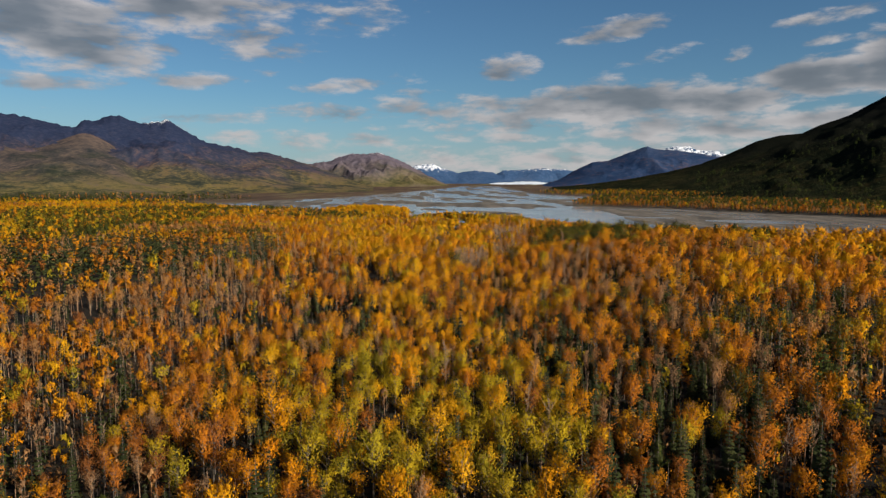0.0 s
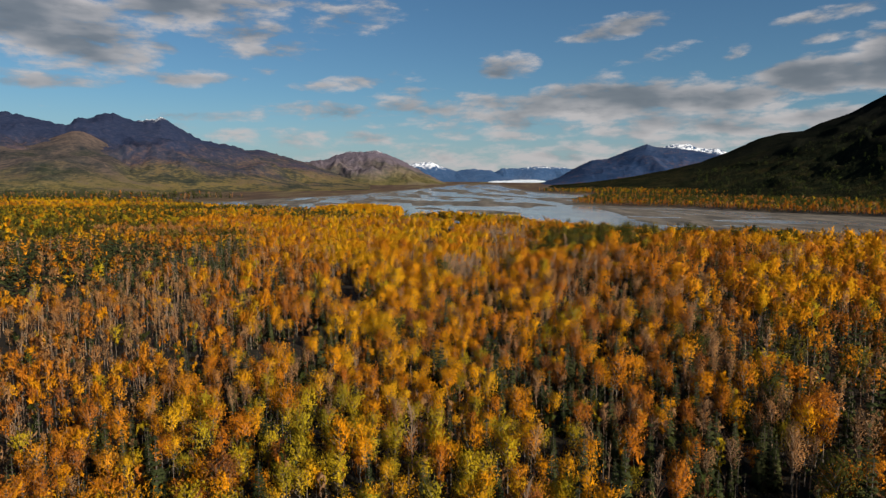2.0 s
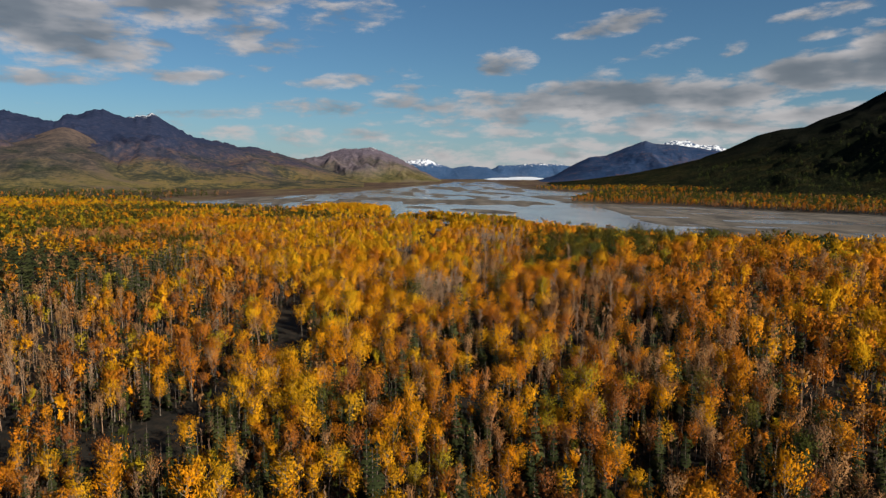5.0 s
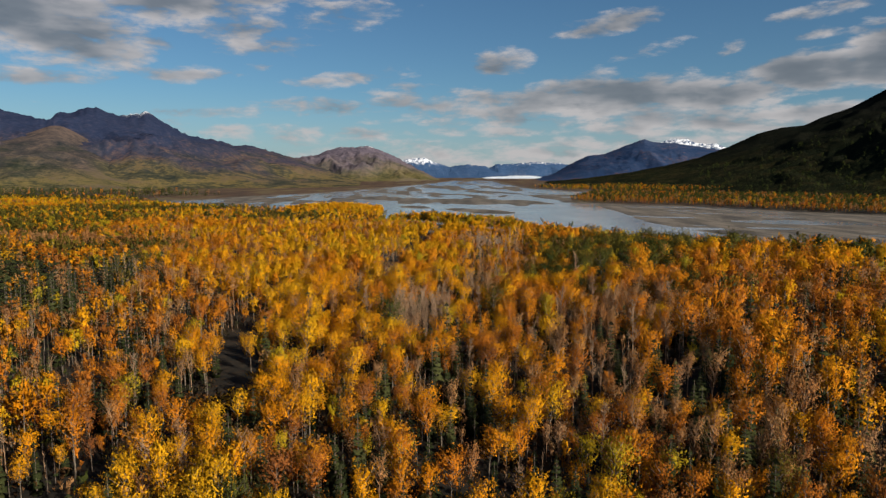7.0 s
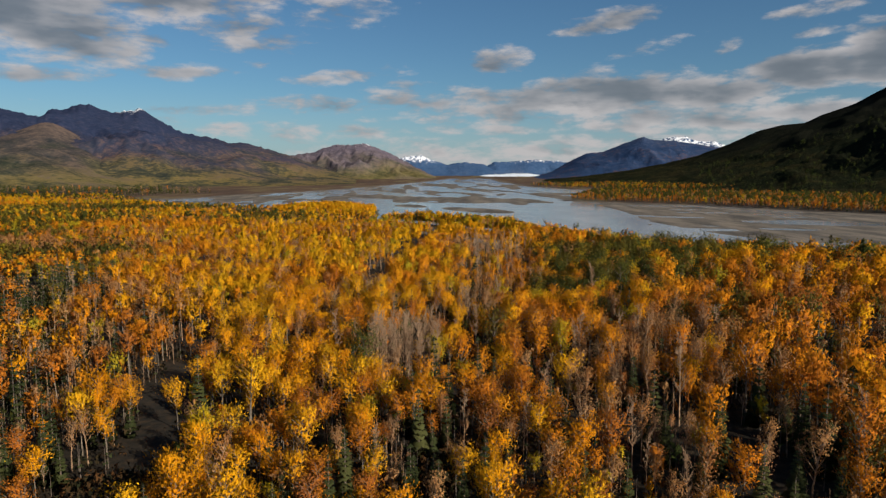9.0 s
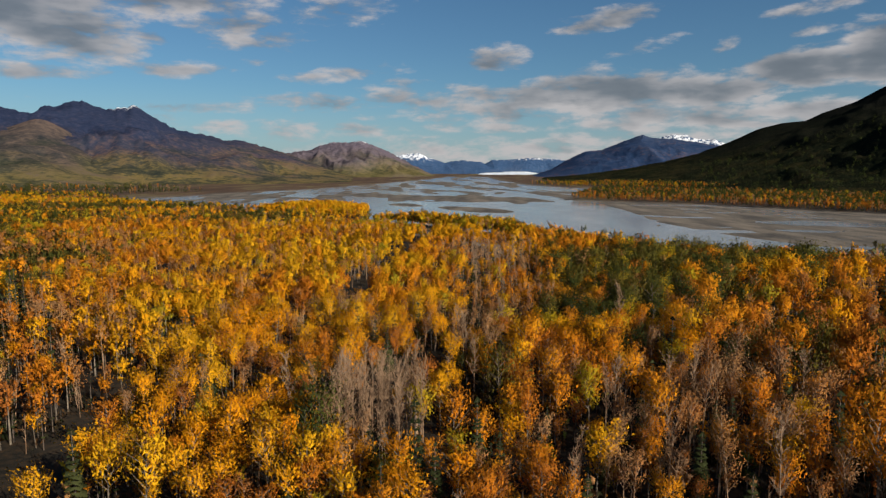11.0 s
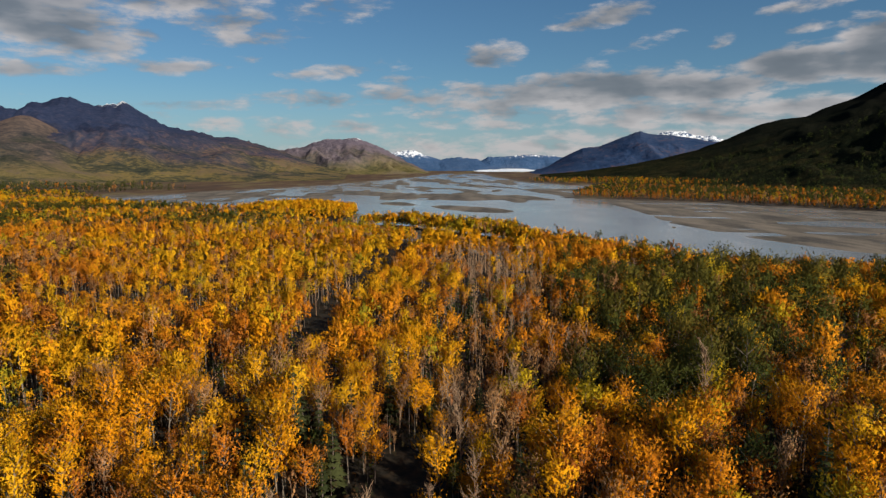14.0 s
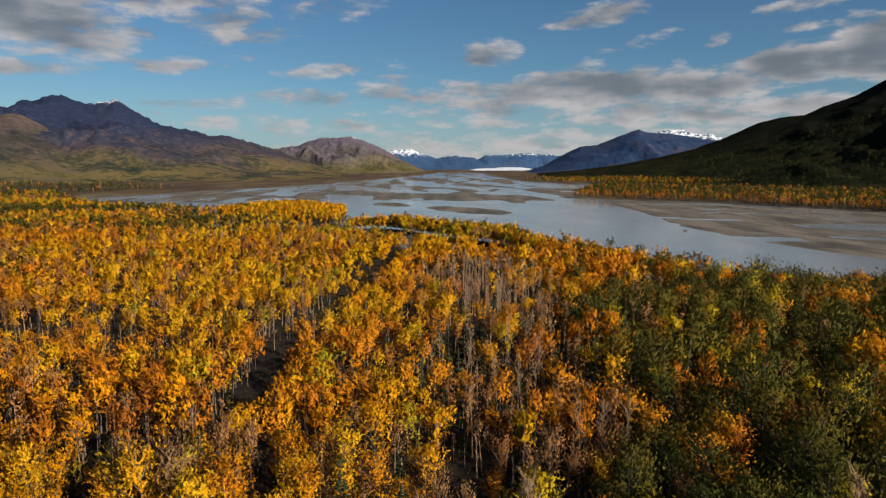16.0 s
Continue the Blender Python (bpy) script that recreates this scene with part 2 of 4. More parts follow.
def mountain_material(name, low, mid, rock, tree_line, rock_line, snow_line=9999.0, scale=0.006, snow_x=None):
    """Scrub on the lower slopes, tundra above it, bare rock and new snow on top; some colours passed in hold haze and
    shade.
    """
    m, n, shader = material(name, 1.0, 0.0)
    where = place_of(n)
    sep = n.add("ShaderNodeSeparateXYZ")
    n.put(sep.inputs[0], where)
    patch, fine = n.noise(where, scale, 7, 0.65, 0.6), n.noise(where, scale * 7, 6, 0.7)
    broad = n.noise(where, scale * 0.35, 4, 0.6, 0.4)
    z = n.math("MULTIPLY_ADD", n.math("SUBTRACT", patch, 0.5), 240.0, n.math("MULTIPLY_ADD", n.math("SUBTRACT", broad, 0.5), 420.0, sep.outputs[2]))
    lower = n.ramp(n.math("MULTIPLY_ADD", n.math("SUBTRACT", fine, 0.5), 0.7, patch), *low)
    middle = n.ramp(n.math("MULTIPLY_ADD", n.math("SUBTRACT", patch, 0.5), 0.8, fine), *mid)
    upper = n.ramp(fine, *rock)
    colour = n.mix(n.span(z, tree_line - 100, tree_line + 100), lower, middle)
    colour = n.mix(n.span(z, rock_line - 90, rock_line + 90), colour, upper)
    snow = n.math("MULTIPLY", n.span(n.math("MULTIPLY_ADD", n.math("SUBTRACT", fine, 0.5), 130.0, sep.outputs[2]), snow_line, snow_line + 25), n.span(fine, 0.42, 0.56))
    if snow_x:
        snow = n.math("MULTIPLY", snow, n.span(n.math("ABSOLUTE", n.math("SUBTRACT", sep.outputs[0], snow_x)), 40, 75, 1.0, 0.0))
    colour = n.mix(snow, colour, (0.78, 0.80, 0.83))
    n.put(shader.inputs["Base Color"], colour)
    bumped(n, shader, fine, 0.8, 12.0)
    return m


GROUND, WATER = ground_material(), water_material()


# ---- plan of the valley ----
def hashed(ix, iy, seed):
    h = (ix.astype(np.int64) * 374761393 + iy.astype(np.int64) * 668265263 + seed * 2246822519) & 0xFFFFFFFF
    h = ((h ^ (h >> 13)) * 1274126177) & 0xFFFFFFFF
    return ((h ^ (h >> 16)) & 0xFFFF) / 65535.0


def value_noise(x, y, seed=0):
    x, y = np.broadcast_arrays(np.asarray(x, float), np.asarray(y, float))
    ix, iy = np.floor(x), np.floor(y)
    fx, fy = x - ix, y - iy
    fx, fy = fx * fx * (3 - 2 * fx), fy * fy * (3 - 2 * fy)
    a, b = hashed(ix, iy, seed), hashed(ix + 1, iy, seed)
    c, d = hashed(ix, iy + 1, seed), hashed(ix + 1, iy + 1, seed)
    return (a * (1 - fx) + b * fx) * (1 - fy) + (c * (1 - fx) + d * fx) * fy


def fbm(x, y, seed=0, octaves=4, gain=0.5):
    total, norm, amp = 0.0, 0.0, 1.0
    for k in range(octaves):
        total = total + amp * value_noise(x * 2 ** k + 17.3 * k, y * 2 ** k - 9.1 * k, seed + k)
        norm += amp
        amp *= gain
    return total / norm


def ridged(x, y, seed=0, octaves=4):
    total, norm, amp = 0.0, 0.0, 1.0
    for k in range(octaves):
        total = total + amp * (1 - abs(2 * value_noise(x * 2 ** k + 5.7 * k, y * 2 ** k + 3.3 * k, seed + k) - 1))
        norm += amp
        amp *= 0.5
    return total / norm


def outline_distance(x, y, corners):
    """Distance to a closed outline, negative inside it."""
    best, inside = np.full(x.shape, 1e9), np.zeros(x.shape, bool)
    for (x0, y0), (x1, y1) in zip(corners, corners[1:] + corners[:1]):
        dx, dy = x1 - x0, y1 - y0
        k = np.clip(((x - x0) * dx + (y - y0) * dy) / (dx * dx + dy * dy), 0, 1)
        best = np.minimum(best, np.hypot(x - x0 - k * dx, y - y0 - k * dy))
        cross = (y0 > y) != (y1 > y)
        inside ^= cross & (x < x0 + (y - y0) / ((y1 - y0) or 1e-9) * dx)
    return np.where(inside, -best, best)


def line_distance(x, y, points):
    best = np.full(x.shape, 1e9)
    for (x0, y0), (x1, y1) in zip(points, points[1:]):
        dx, dy = x1 - x0, y1 - y0
        k = np.clip(((x - x0) * dx + (y - y0) * dy) / (dx * dx + dy * dy), 0, 1)
        best = np.minimum(best, np.hypot(x - x0 - k * dx, y - y0 - k * dy))
    return best


RIVER = [(900, 60), (500, 330), (330, 430), (240, 470), (182, 512), (152, 512), (137, 535), (131, 560), (118, 594), (102, 640), (82, 706), (50, 745), (8, 808), (-28, 818), (-44, 860), (-46, 960), (-90, 1030),
         (-150, 1020), (-172, 930), (-250, 988), (-350, 1060), (-470, 1260), (-560, 1400), (-452, 1480), (-440, 1640), (-320, 1940), (-92, 2990), (100, 3900), (330, 3900), (350, 2515), (430, 2130),
         (540, 2040), (480, 1960), (350, 1620), (258, 1340), (312, 1250), (426, 1140), (500, 960), (650, 760), (1000, 450), (1300, 200)]
CHANNEL = [(-165, 845), (-95, 838), (-50, 812), (-20, 748), (30, 694), (58, 648), (82, 604)]
TRAILS = [([(-44, 200), (-33, 222), (-26, 244), (-25, 266), (-29, 284), (-34, 300), (-38, 322)], 4.5), ([(-2, 394), (-4, 430), (-4, 452), (3, 510), (6, 537), (13, 588), (19, 642), (32, 740)], 4.4)]
FLAT = [(253, 1310), (275, 1203), (256, 961), (235, 831), (240, 742), (248, 686), (266, 629), (330, 540), (700, 420), (900, 400), (650, 760), (500, 960), (426, 1140), (312, 1250)]
BARS = [(-97, 1555, 60, -48, -12, 120), (70, 1384, 78, -60, 5, 112), (-14, 1155, 26, -23, -2, 46), (75, 1043, 42, -54, 4, 50), (157, 1243, 12, -18, 8, 55),
        (222, 780, 3, 22, 2.4, 0), (-250, 1420, -95, 55, 10, 30), (20, 1900, -70, 120, 20, 20), (200, 2000, -40, 160, 20, 10), (-140, 2050, -80, 130, 24, 20), (280, 2350, 20, 190, 22, 0),
        (60, 2550, -80, 290, 30, 10), (-300, 1250, -50, 35, 10, 14), (-210, 1120, -35, 20, 6, 12), (175, 1700, 15, 90, 12, 0)]


def rise(x, y):
    """The valley floor climbs a little towards the glacier."""
    return 0.000004 * np.maximum(0, np.hypot(x, y) - 1700) ** 2


def floor_plan(x, y):
    """Height of the valley floor and how silty it is."""
    wob = 14 * (fbm(x / 40, y / 40, 3, 3) - 0.5) * np.clip((y - 300) / 900, 0.25, 3)
    sd = outline_distance(x, y, RIVER) + wob
    land = np.clip(sd * 0.12, -1.5, 3.0)
    chan = line_distance(x, y, CHANNEL)
    land = np.where(sd > -3, np.minimum(land, np.clip((chan - 13 + wob) * 0.12 + 0.15, 0.12, 3)), land)
    bar = np.full(x.shape, -1.5)
    for cx, cy, ax, ay, bx, by in BARS:
        area = ax * by - ay * bx
        u, v = ((x - cx) * by - (y - cy) * bx) / area, ((y - cy) * ax - (x - cx) * ay) / area
        bar = np.maximum(bar, 0.75 * (1.1 - u * u - v * v) + 1.1 * (fbm(x / 18, y / 55, 5, 3) - 0.5))
    braid = fbm(x / 30 + y / 300, y / 190, 11, 4)
    bar = np.maximum(bar, np.where(y > 1250, (braid - 0.545) * 9, -1.5))
    flat_sd = -outline_distance(x, y, FLAT) + wob * 0.6
    creek = fbm(x / 90 - y / 260, y / 22 + x / 70, 21, 4)
    bar = np.maximum(bar, np.minimum(np.clip(flat_sd * 0.05, -1.5, 0.35), (0.605 - creek) * 3.6))
    bank = np.clip((x - 30) / 50, 0, 1) * np.clip((sd - 4) / 70, 0, 1) * np.clip((520 - y) / 120, 0, 1)
    z = np.maximum(land, np.clip(bar, -1.5, 0.4)) + 4.5 * bank * bank * (3 - 2 * bank)
    silt = np.clip(1.5 - land * 1.1, 0, 1)
    for line, wide in TRAILS:
        d = line_distance(x, y, line)
        silt = np.maximum(silt, 0.05 * np.clip(1.6 - d / wide, 0, 1))
    return z + rise(x, y) + np.clip(land, 0, 1) * 0.5 * (fbm(x / 9, y / 9, 8, 2) - 0.5), silt


def grid_mesh(name, x, y, z, mat, values=None, smooth=True):
    """A sheet over a grid of places."""
    rows, cols = x.shape
    me = bpy.data.meshes.new(name)
    index = np.arange(rows * cols).reshape(rows, cols)
    quads = np.stack([index[:-1, :-1], index[1:, :-1], index[1:, 1:], index[:-1, 1:]], -1).reshape(-1, 4)
    fill(me, np.stack([x, y, z], -1).reshape(-1, 3), quads, smooth)
    me.materials.append(mat)
    if values is not None:
        me.attributes.new("silt", "FLOAT", "POINT").data.foreach_set("value", values.reshape(-1).astype(np.float32))
    return new(name, me)


def fill(me, verts, faces, smooth=False):
    count, size = faces.shape
    me.vertices.add(len(verts))
    me.vertices.foreach_set("co", verts.astype(np.float32).reshape(-1))
    me.loops.add(count * size)
    me.loops.foreach_set("vertex_index", faces.astype(np.int32).reshape(-1))
    me.polygons.add(count)
    me.polygons.foreach_set("loop_start", np.arange(0, count * size, size, dtype=np.int32))
    me.polygons.foreach_set("use_smooth", np.full(count, smooth, bool))
    me.update(calc_edges=True)


turns = np.radians(np.concatenate([np.linspace(-180, -44, 30)[:-1], np.linspace(-44, 44, 260), np.linspace(44, 180, 30)[1:]]))
reach = np.concatenate([[2.0], np.geomspace(40, 4880, 240)])
TH, RR = np.meshgrid(turns, reach)
GX, GY = -RR * np.sin(-TH), RR * np.cos(TH)
gz, gs = floor_plan(GX, GY)
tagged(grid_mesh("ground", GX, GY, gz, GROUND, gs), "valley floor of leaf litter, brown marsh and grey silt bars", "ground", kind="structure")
wt_turns = np.radians(np.linspace(-60, 60, 90))
TH, RR = np.meshgrid(wt_turns, np.geomspace(330, 4100, 60))
tagged(grid_mesh("water", RR * np.sin(TH), RR * np.cos(TH), rise(RR * np.sin(TH), RR * np.cos(TH)), WATER), "grey-blue silty braided river reflecting the sky", "river", kind="structure")


# ---- mountains ----
def mountain(name, label, skyline, near, crest, mat, seed, spur=0.16, spurs=330.0, bend=1.15, jag=0.012, rows=60, cols=190, beyond=1.22, foot=None, soften=0):
    """A mountain side that climbs from `near` to a crest whose height over the eye is given in degrees by heading; spurs and gullies run down it."""
    ha, he = np.array([p[0] for p in skyline]), np.array([p[1] for p in skyline])
    az = np.linspace(ha[0], ha[-1], cols)
    u = np.linspace(0, beyond, rows)
    A, U = np.meshgrid(az, u)
    start = np.interp(A, ha, np.interp(ha, *zip(*foot))) if foot else near
    R = start + (crest - start) * U
    top = EYE + crest * np.tan(np.radians(np.interp(A, ha, he)))
    if soften:
        row = np.pad(top[0], soften, mode="edge")
        for _ in range(3):
            row[soften:-soften] = np.convolve(row, np.ones(2 * soften + 1) / (2 * soften + 1), mode="valid")
        top = np.broadcast_to(row[soften:-soften], top.shape)
    width = cols // 20
    row = np.pad(top[0], width, mode="edge")
    for _ in range(2):
        row[width:-width] = np.convolve(row, np.ones(2 * width + 1) / (2 * width + 1), mode="valid")
    near_crest = np.clip(U * 4.5 - 3.3, 0, 1)
    top = row[width:-width][None] * (1 - near_crest) + top * near_crest
    x, y = R * np.sin(np.radians(A)), R * np.cos(np.radians(A))
    base = rise(x, y) - 2.0
    shape = np.where(U < 1, np.clip(U, 0, 1) ** bend, 1 - (U - 1) * 1.6)
    across, down = np.radians(A) * crest / spurs, R / (spurs * 1.7)
    sway = fbm(across * 0.8, down, seed + 9, 3) - 0.5
    rough = ridged(across + 1.2 * sway + 1.0 * down, down * 0.8 + 0.8 * sway - 0.3 * across, seed, 5) - 0.55
    fine = fbm(x / 70, y / 70, seed + 30, 5, 0.6) - 0.5
    side = np.clip(U * 4, 0, 1) * np.clip((1 - U) * 3.0, 0.0, 1)
    peak = np.maximum(top - base, 3.0)
    crag = (fbm(A * 3.5, U * 0 + seed, seed + 50, 4, 0.65) - 0.5) * jag * crest * 0.25 * np.clip(U * 6 - 5, 0, 1)
    z = base + peak * (shape + spur * rough * side * 2.2 * np.sin(np.clip(U, 0, 1) * math.pi) ** 0.7) + fine * peak * 0.06 * side + crag
    tagged(grid_mesh(name, x, y, z, mat), label, "mountain", kind="structure")
    return x, y, z


SCRUB = [(0.25, (0.036, 0.038, 0.022)), (0.42, (0.085, 0.078, 0.034)), (0.55, (0.15, 0.12, 0.048)), (0.75, (0.125, 0.10, 0.072))]
# far rock, its blue standing for the haze of distance
HAZE_BLUE = [(0.3, (0.030, 0.066, 0.14)), (0.55, (0.046, 0.088, 0.17)), (0.75, (0.085, 0.11, 0.17))]
# dark bluish upper bands paint in cloud shade and haze
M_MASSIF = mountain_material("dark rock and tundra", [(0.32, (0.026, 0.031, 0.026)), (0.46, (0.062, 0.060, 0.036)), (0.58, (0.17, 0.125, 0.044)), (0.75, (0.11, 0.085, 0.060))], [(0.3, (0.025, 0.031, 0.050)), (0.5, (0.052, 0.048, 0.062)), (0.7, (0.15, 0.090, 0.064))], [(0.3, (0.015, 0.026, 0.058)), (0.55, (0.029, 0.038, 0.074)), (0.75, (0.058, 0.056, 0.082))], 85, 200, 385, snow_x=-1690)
# tan top paints the lit crest, dark middle band the shaded face
M_FOOT = mountain_material("tundra foothill", [(0.32, (0.030, 0.036, 0.022)), (0.46, (0.075, 0.072, 0.036)), (0.60, (0.19, 0.145, 0.046)), (0.75, (0.13, 0.10, 0.075))], [(0.3, (0.026, 0.030, 0.034)), (0.5, (0.056, 0.050, 0.048)), (0.7, (0.12, 0.088, 0.070))], [(0.3, (0.060, 0.050, 0.048)), (0.6, (0.14, 0.10, 0.080))], 60, 215)
# the purple-grey upper colours hold some distance haze
M_MID = mountain_material("brown tundra mountain", SCRUB, [(0.3, (0.066, 0.060, 0.072)), (0.6, (0.14, 0.108, 0.105))], [(0.3, (0.072, 0.066, 0.092)), (0.6, (0.15, 0.12, 0.14))], 60, 150, 238)
M_FAR = mountain_material("blue-grey far rock", HAZE_BLUE, HAZE_BLUE, HAZE_BLUE, 60, 90, 128)
# haze put into the blue base colours; the reddish patches are rock
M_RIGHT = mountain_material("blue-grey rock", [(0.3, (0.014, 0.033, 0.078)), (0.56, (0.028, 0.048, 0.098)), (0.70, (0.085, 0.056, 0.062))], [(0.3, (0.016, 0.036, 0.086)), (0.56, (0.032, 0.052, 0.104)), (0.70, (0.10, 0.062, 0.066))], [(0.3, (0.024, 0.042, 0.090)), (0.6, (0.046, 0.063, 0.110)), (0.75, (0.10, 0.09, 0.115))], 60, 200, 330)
M_SNOW = mountain_material("snowy ridge", HAZE_BLUE, HAZE_BLUE, HAZE_BLUE, 60, 150, 200)
# cloud shade over the hill is painted in as near-black forest colours
M_HILL_SHADE = mountain_material("forested hillside", [(0.3, (0.007, 0.010, 0.006)), (0.5, (0.014, 0.016, 0.008)), (0.64, (0.038, 0.030, 0.012)), (0.75, (0.016, 0.017, 0.009))],
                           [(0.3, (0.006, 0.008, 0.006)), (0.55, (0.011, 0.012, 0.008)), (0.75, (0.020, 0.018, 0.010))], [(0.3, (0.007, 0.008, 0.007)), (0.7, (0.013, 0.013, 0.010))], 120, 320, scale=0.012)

mountain("mountain_massif", "rocky mountain with cloud shade painted on its purple upper slopes", [(-60, 4.2), (-48, 5.4), (-40, 4.6), (-33.5, 4.86), (-32.6, 4.83), (-31.8, 4.67), (-30.9, 4.51), (-30, 4.27), (-28.8, 4.02), (-28.5, 4.5), (-28.2, 4.64), (-27.6, 4.58), (-27, 4.85), (-26.4, 5.09), (-26, 4.98), (-25.8, 5.12), (-25.3, 4.88), (-24.5, 4.57), (-23.8, 4.59), (-23.5, 4.82), (-23.1, 4.66), (-22.5, 4.9), (-22.1, 4.74), (-21.4, 4.28), (-20.4, 3.68), (-19.6, 3.16), (-18.9, 3.08), (-18, 2.87), (-17.2, 2.74), (-15.8, 2.39), (-14.7, 2.41), (-13.8, 2.14), (-12.6, 1.72), (-11.5, 1.49), (-8.9, 0.65), (-7, -0.17), (-6.0, -0.6)], 2500, 4350, M_MASSIF, 1, cols=420, rows=80, bend=1.05, spur=0.2, jag=0.022)
mountain("mountain_foothill", "sunlit tan and green foothill ridge", [(-62, 3.0), (-50, 3.6), (-40, 2.8), (-33.6, 3.15), (-31.5, 2.53), (-30.1, 2.98), (-28.2, 3.8), (-27.1, 3.28), (-25.2, 2.03), (-23.2, 0.51), (-21.0, -0.8)], 2150, 3500, M_FOOT, 2, spur=0.10, jag=0.002, bend=1.15, soften=2, rows=80, cols=240)
mountain("mountain_brown", "brown tundra mountain at the valley bend", [(-13.5, 0.8), (-12.2, 1.4), (-9.84, 1.69), (-8.88, 2.08), (-7.69, 2.37), (-6.49, 2.33), (-5.53, 2.48), (-4.56, 2.14), (-3.11, 1.52), (-1.17, 0.46), (0.4, -0.3)], 3700, 4620, M_MID, 3, jag=0.018, spur=0.36, bend=1.0, spurs=240.0)
mountain("mountain_snow_far", "distant snow-dusted peaks tinted haze blue", [(-5.5, 0.9), (-4.1, 1.04), (-2.1, 1.43), (-0.9, 1.52), (0.3, 1.04), (1.3, 0.75), (2.7, 0.94), (4.2, 0.8), (5.2, 0.46), (6.2, 0.1)], 4450, 4800, M_FAR, 4, rows=30, beyond=1.1)
mountain("mountain_centre_far", "distant mountain behind the glacier, tinted haze blue", [(3.2, -0.1), (4.2, 0.46), (5.2, 0.94), (7.1, 1.03), (8.5, 1.13), (10.4, 1.02), (11.4, 0.88), (12.3, 1.16), (13.5, 1.3)], 4620, 4780, M_FAR, 5, rows=30, beyond=1.1)
mountain("mountain_blue", "rocky mountain tinted haze blue, with scattered snow", [(8.0, -0.4), (9.96, 0.17), (11.4, 1.02), (12.7, 1.63), (13.9, 1.71), (15.0, 2.17), (17.0, 2.89), (17.9, 2.64), (19.4, 2.53), (21.2, 2.23), (23.3, 1.84), (26, 1.4)], 3600, 4550, M_RIGHT, 6, jag=0.008)
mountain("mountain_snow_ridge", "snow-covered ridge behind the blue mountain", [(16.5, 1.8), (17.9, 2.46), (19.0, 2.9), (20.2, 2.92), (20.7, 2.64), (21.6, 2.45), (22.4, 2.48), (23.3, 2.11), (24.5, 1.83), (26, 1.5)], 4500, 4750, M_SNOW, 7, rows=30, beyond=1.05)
HILL_FOOT = [(8, 2600), (12, 2350), (17, 2050), (23, 1900), (27, 1500), (34, 1300), (50, 1100), (70, 900)]
HILL = mountain("hill_shaded", "forested hillside, its shade painted into dark colours", [(8.5, -0.55), (12.8, -0.03), (17.3, 0.62), (19.5, 1.07), (21.2, 1.42), (23.3, 2.2), (25.2, 3.12), (26.8, 3.51), (28.3, 3.63), (29.4, 4.17), (31.2, 4.78), (33.4, 6.04), (40, 8.5), (50, 10), (70, 9)],
         2000, 4300, M_HILL_SHADE, 8, spur=0.10, jag=0.004, bend=1.15, cols=300, rows=90, foot=HILL_FOOT)

# glacier tongue
TH, RR = np.meshgrid(np.radians(np.linspace(3.4, 9.6, 60)), np.linspace(4250, 4640, 24))
gx, gy = RR * np.sin(TH), RR * np.cos(TH)
edge = np.clip((np.degrees(TH) - 3.4) / 1.2, 0, 1) * np.clip((9.6 - np.degrees(TH)) / 1.6, 0, 1)
ICE, n, shader = material("glacier ice", 0.5, 0.4)
n.put(shader.inputs["Base Color"], n.ramp(n.noise(n.scaled(place_of(n), 1, 0.2, 1), 0.03, 6, 0.7), (0.3, (0.55, 0.62, 0.68)), (0.6, (0.85, 0.88, 0.9))))
tagged(grid_mesh("glacier", gx, gy, rise(gx, gy) - 2 + edge * (4 + (RR - 4250) * 0.03) + 4 * edge * (fbm(gx / 25, gy / 25, 2) - 0.5), ICE), "white glacier tongue at the valley head", "glacier", kind="structure")


# ---- trees ----
RNG = np.random.default_rng(7)


def blades(tails, tips, width, rng):
    """Tapered twigs of three sides, one for each pair of ends. Returns places and triangles."""
    tails, tips = np.asarray(tails, float), np.asarray(tips, float)
    d = tips - tails
    d /= np.linalg.norm(d, axis=1)[:, None] + 1e-9
    side = np.cross(d, rng.normal(size=d.shape))
    side /= np.linalg.norm(side, axis=1)[:, None] + 1e-9
    up = np.cross(d, side)
    w_ = np.broadcast_to(np.asarray(width, float), (len(d),))[:, None]
    ring = [tails + w_ * (math.cos(a) * side + math.sin(a) * up) for a in (0, 2.09, 4.19)]
    verts = np.stack([*ring, tips], 1).reshape(-1, 3)
    k = np.arange(len(d))[:, None, None] * 4
    faces = (k + np.array([[0, 1, 3], [1, 2, 3], [2, 0, 3]])[None]).reshape(-1, 3)
    return verts, faces


def sprays(centres, along, facing, length, width, rng):
    """Leaf sprays: one small pointed piece each, lying along its twig and facing out of the crown."""
    along = along / (np.linalg.norm(along, axis=1)[:, None] + 1e-9)
    side = np.cross(along, facing + rng.normal(size=along.shape) * 0.45)
    side /= np.linalg.norm(side, axis=1)[:, None] + 1e-9
    n_ = len(centres)
    L = (length * rng.uniform(0.6, 1.3, n_))[:, None]
    W = (width * rng.uniform(0.6, 1.3, n_))[:, None]
    verts = np.stack([centres - along * L * 0.45 + side * W * 0.15, centres + side * W * 0.5 + along * L * 0.25, centres + along * L * 0.5 - side * W * 0.4], 1).reshape(-1, 3)
    return verts, np.arange(n_ * 3).reshape(-1, 3)


def joined(pieces):
    verts, faces, base = [], [], 0
    for v, f in pieces:
        verts.append(v)
        faces.append(f + base)
        base += len(v)
    return np.concatenate(verts), np.concatenate(faces)


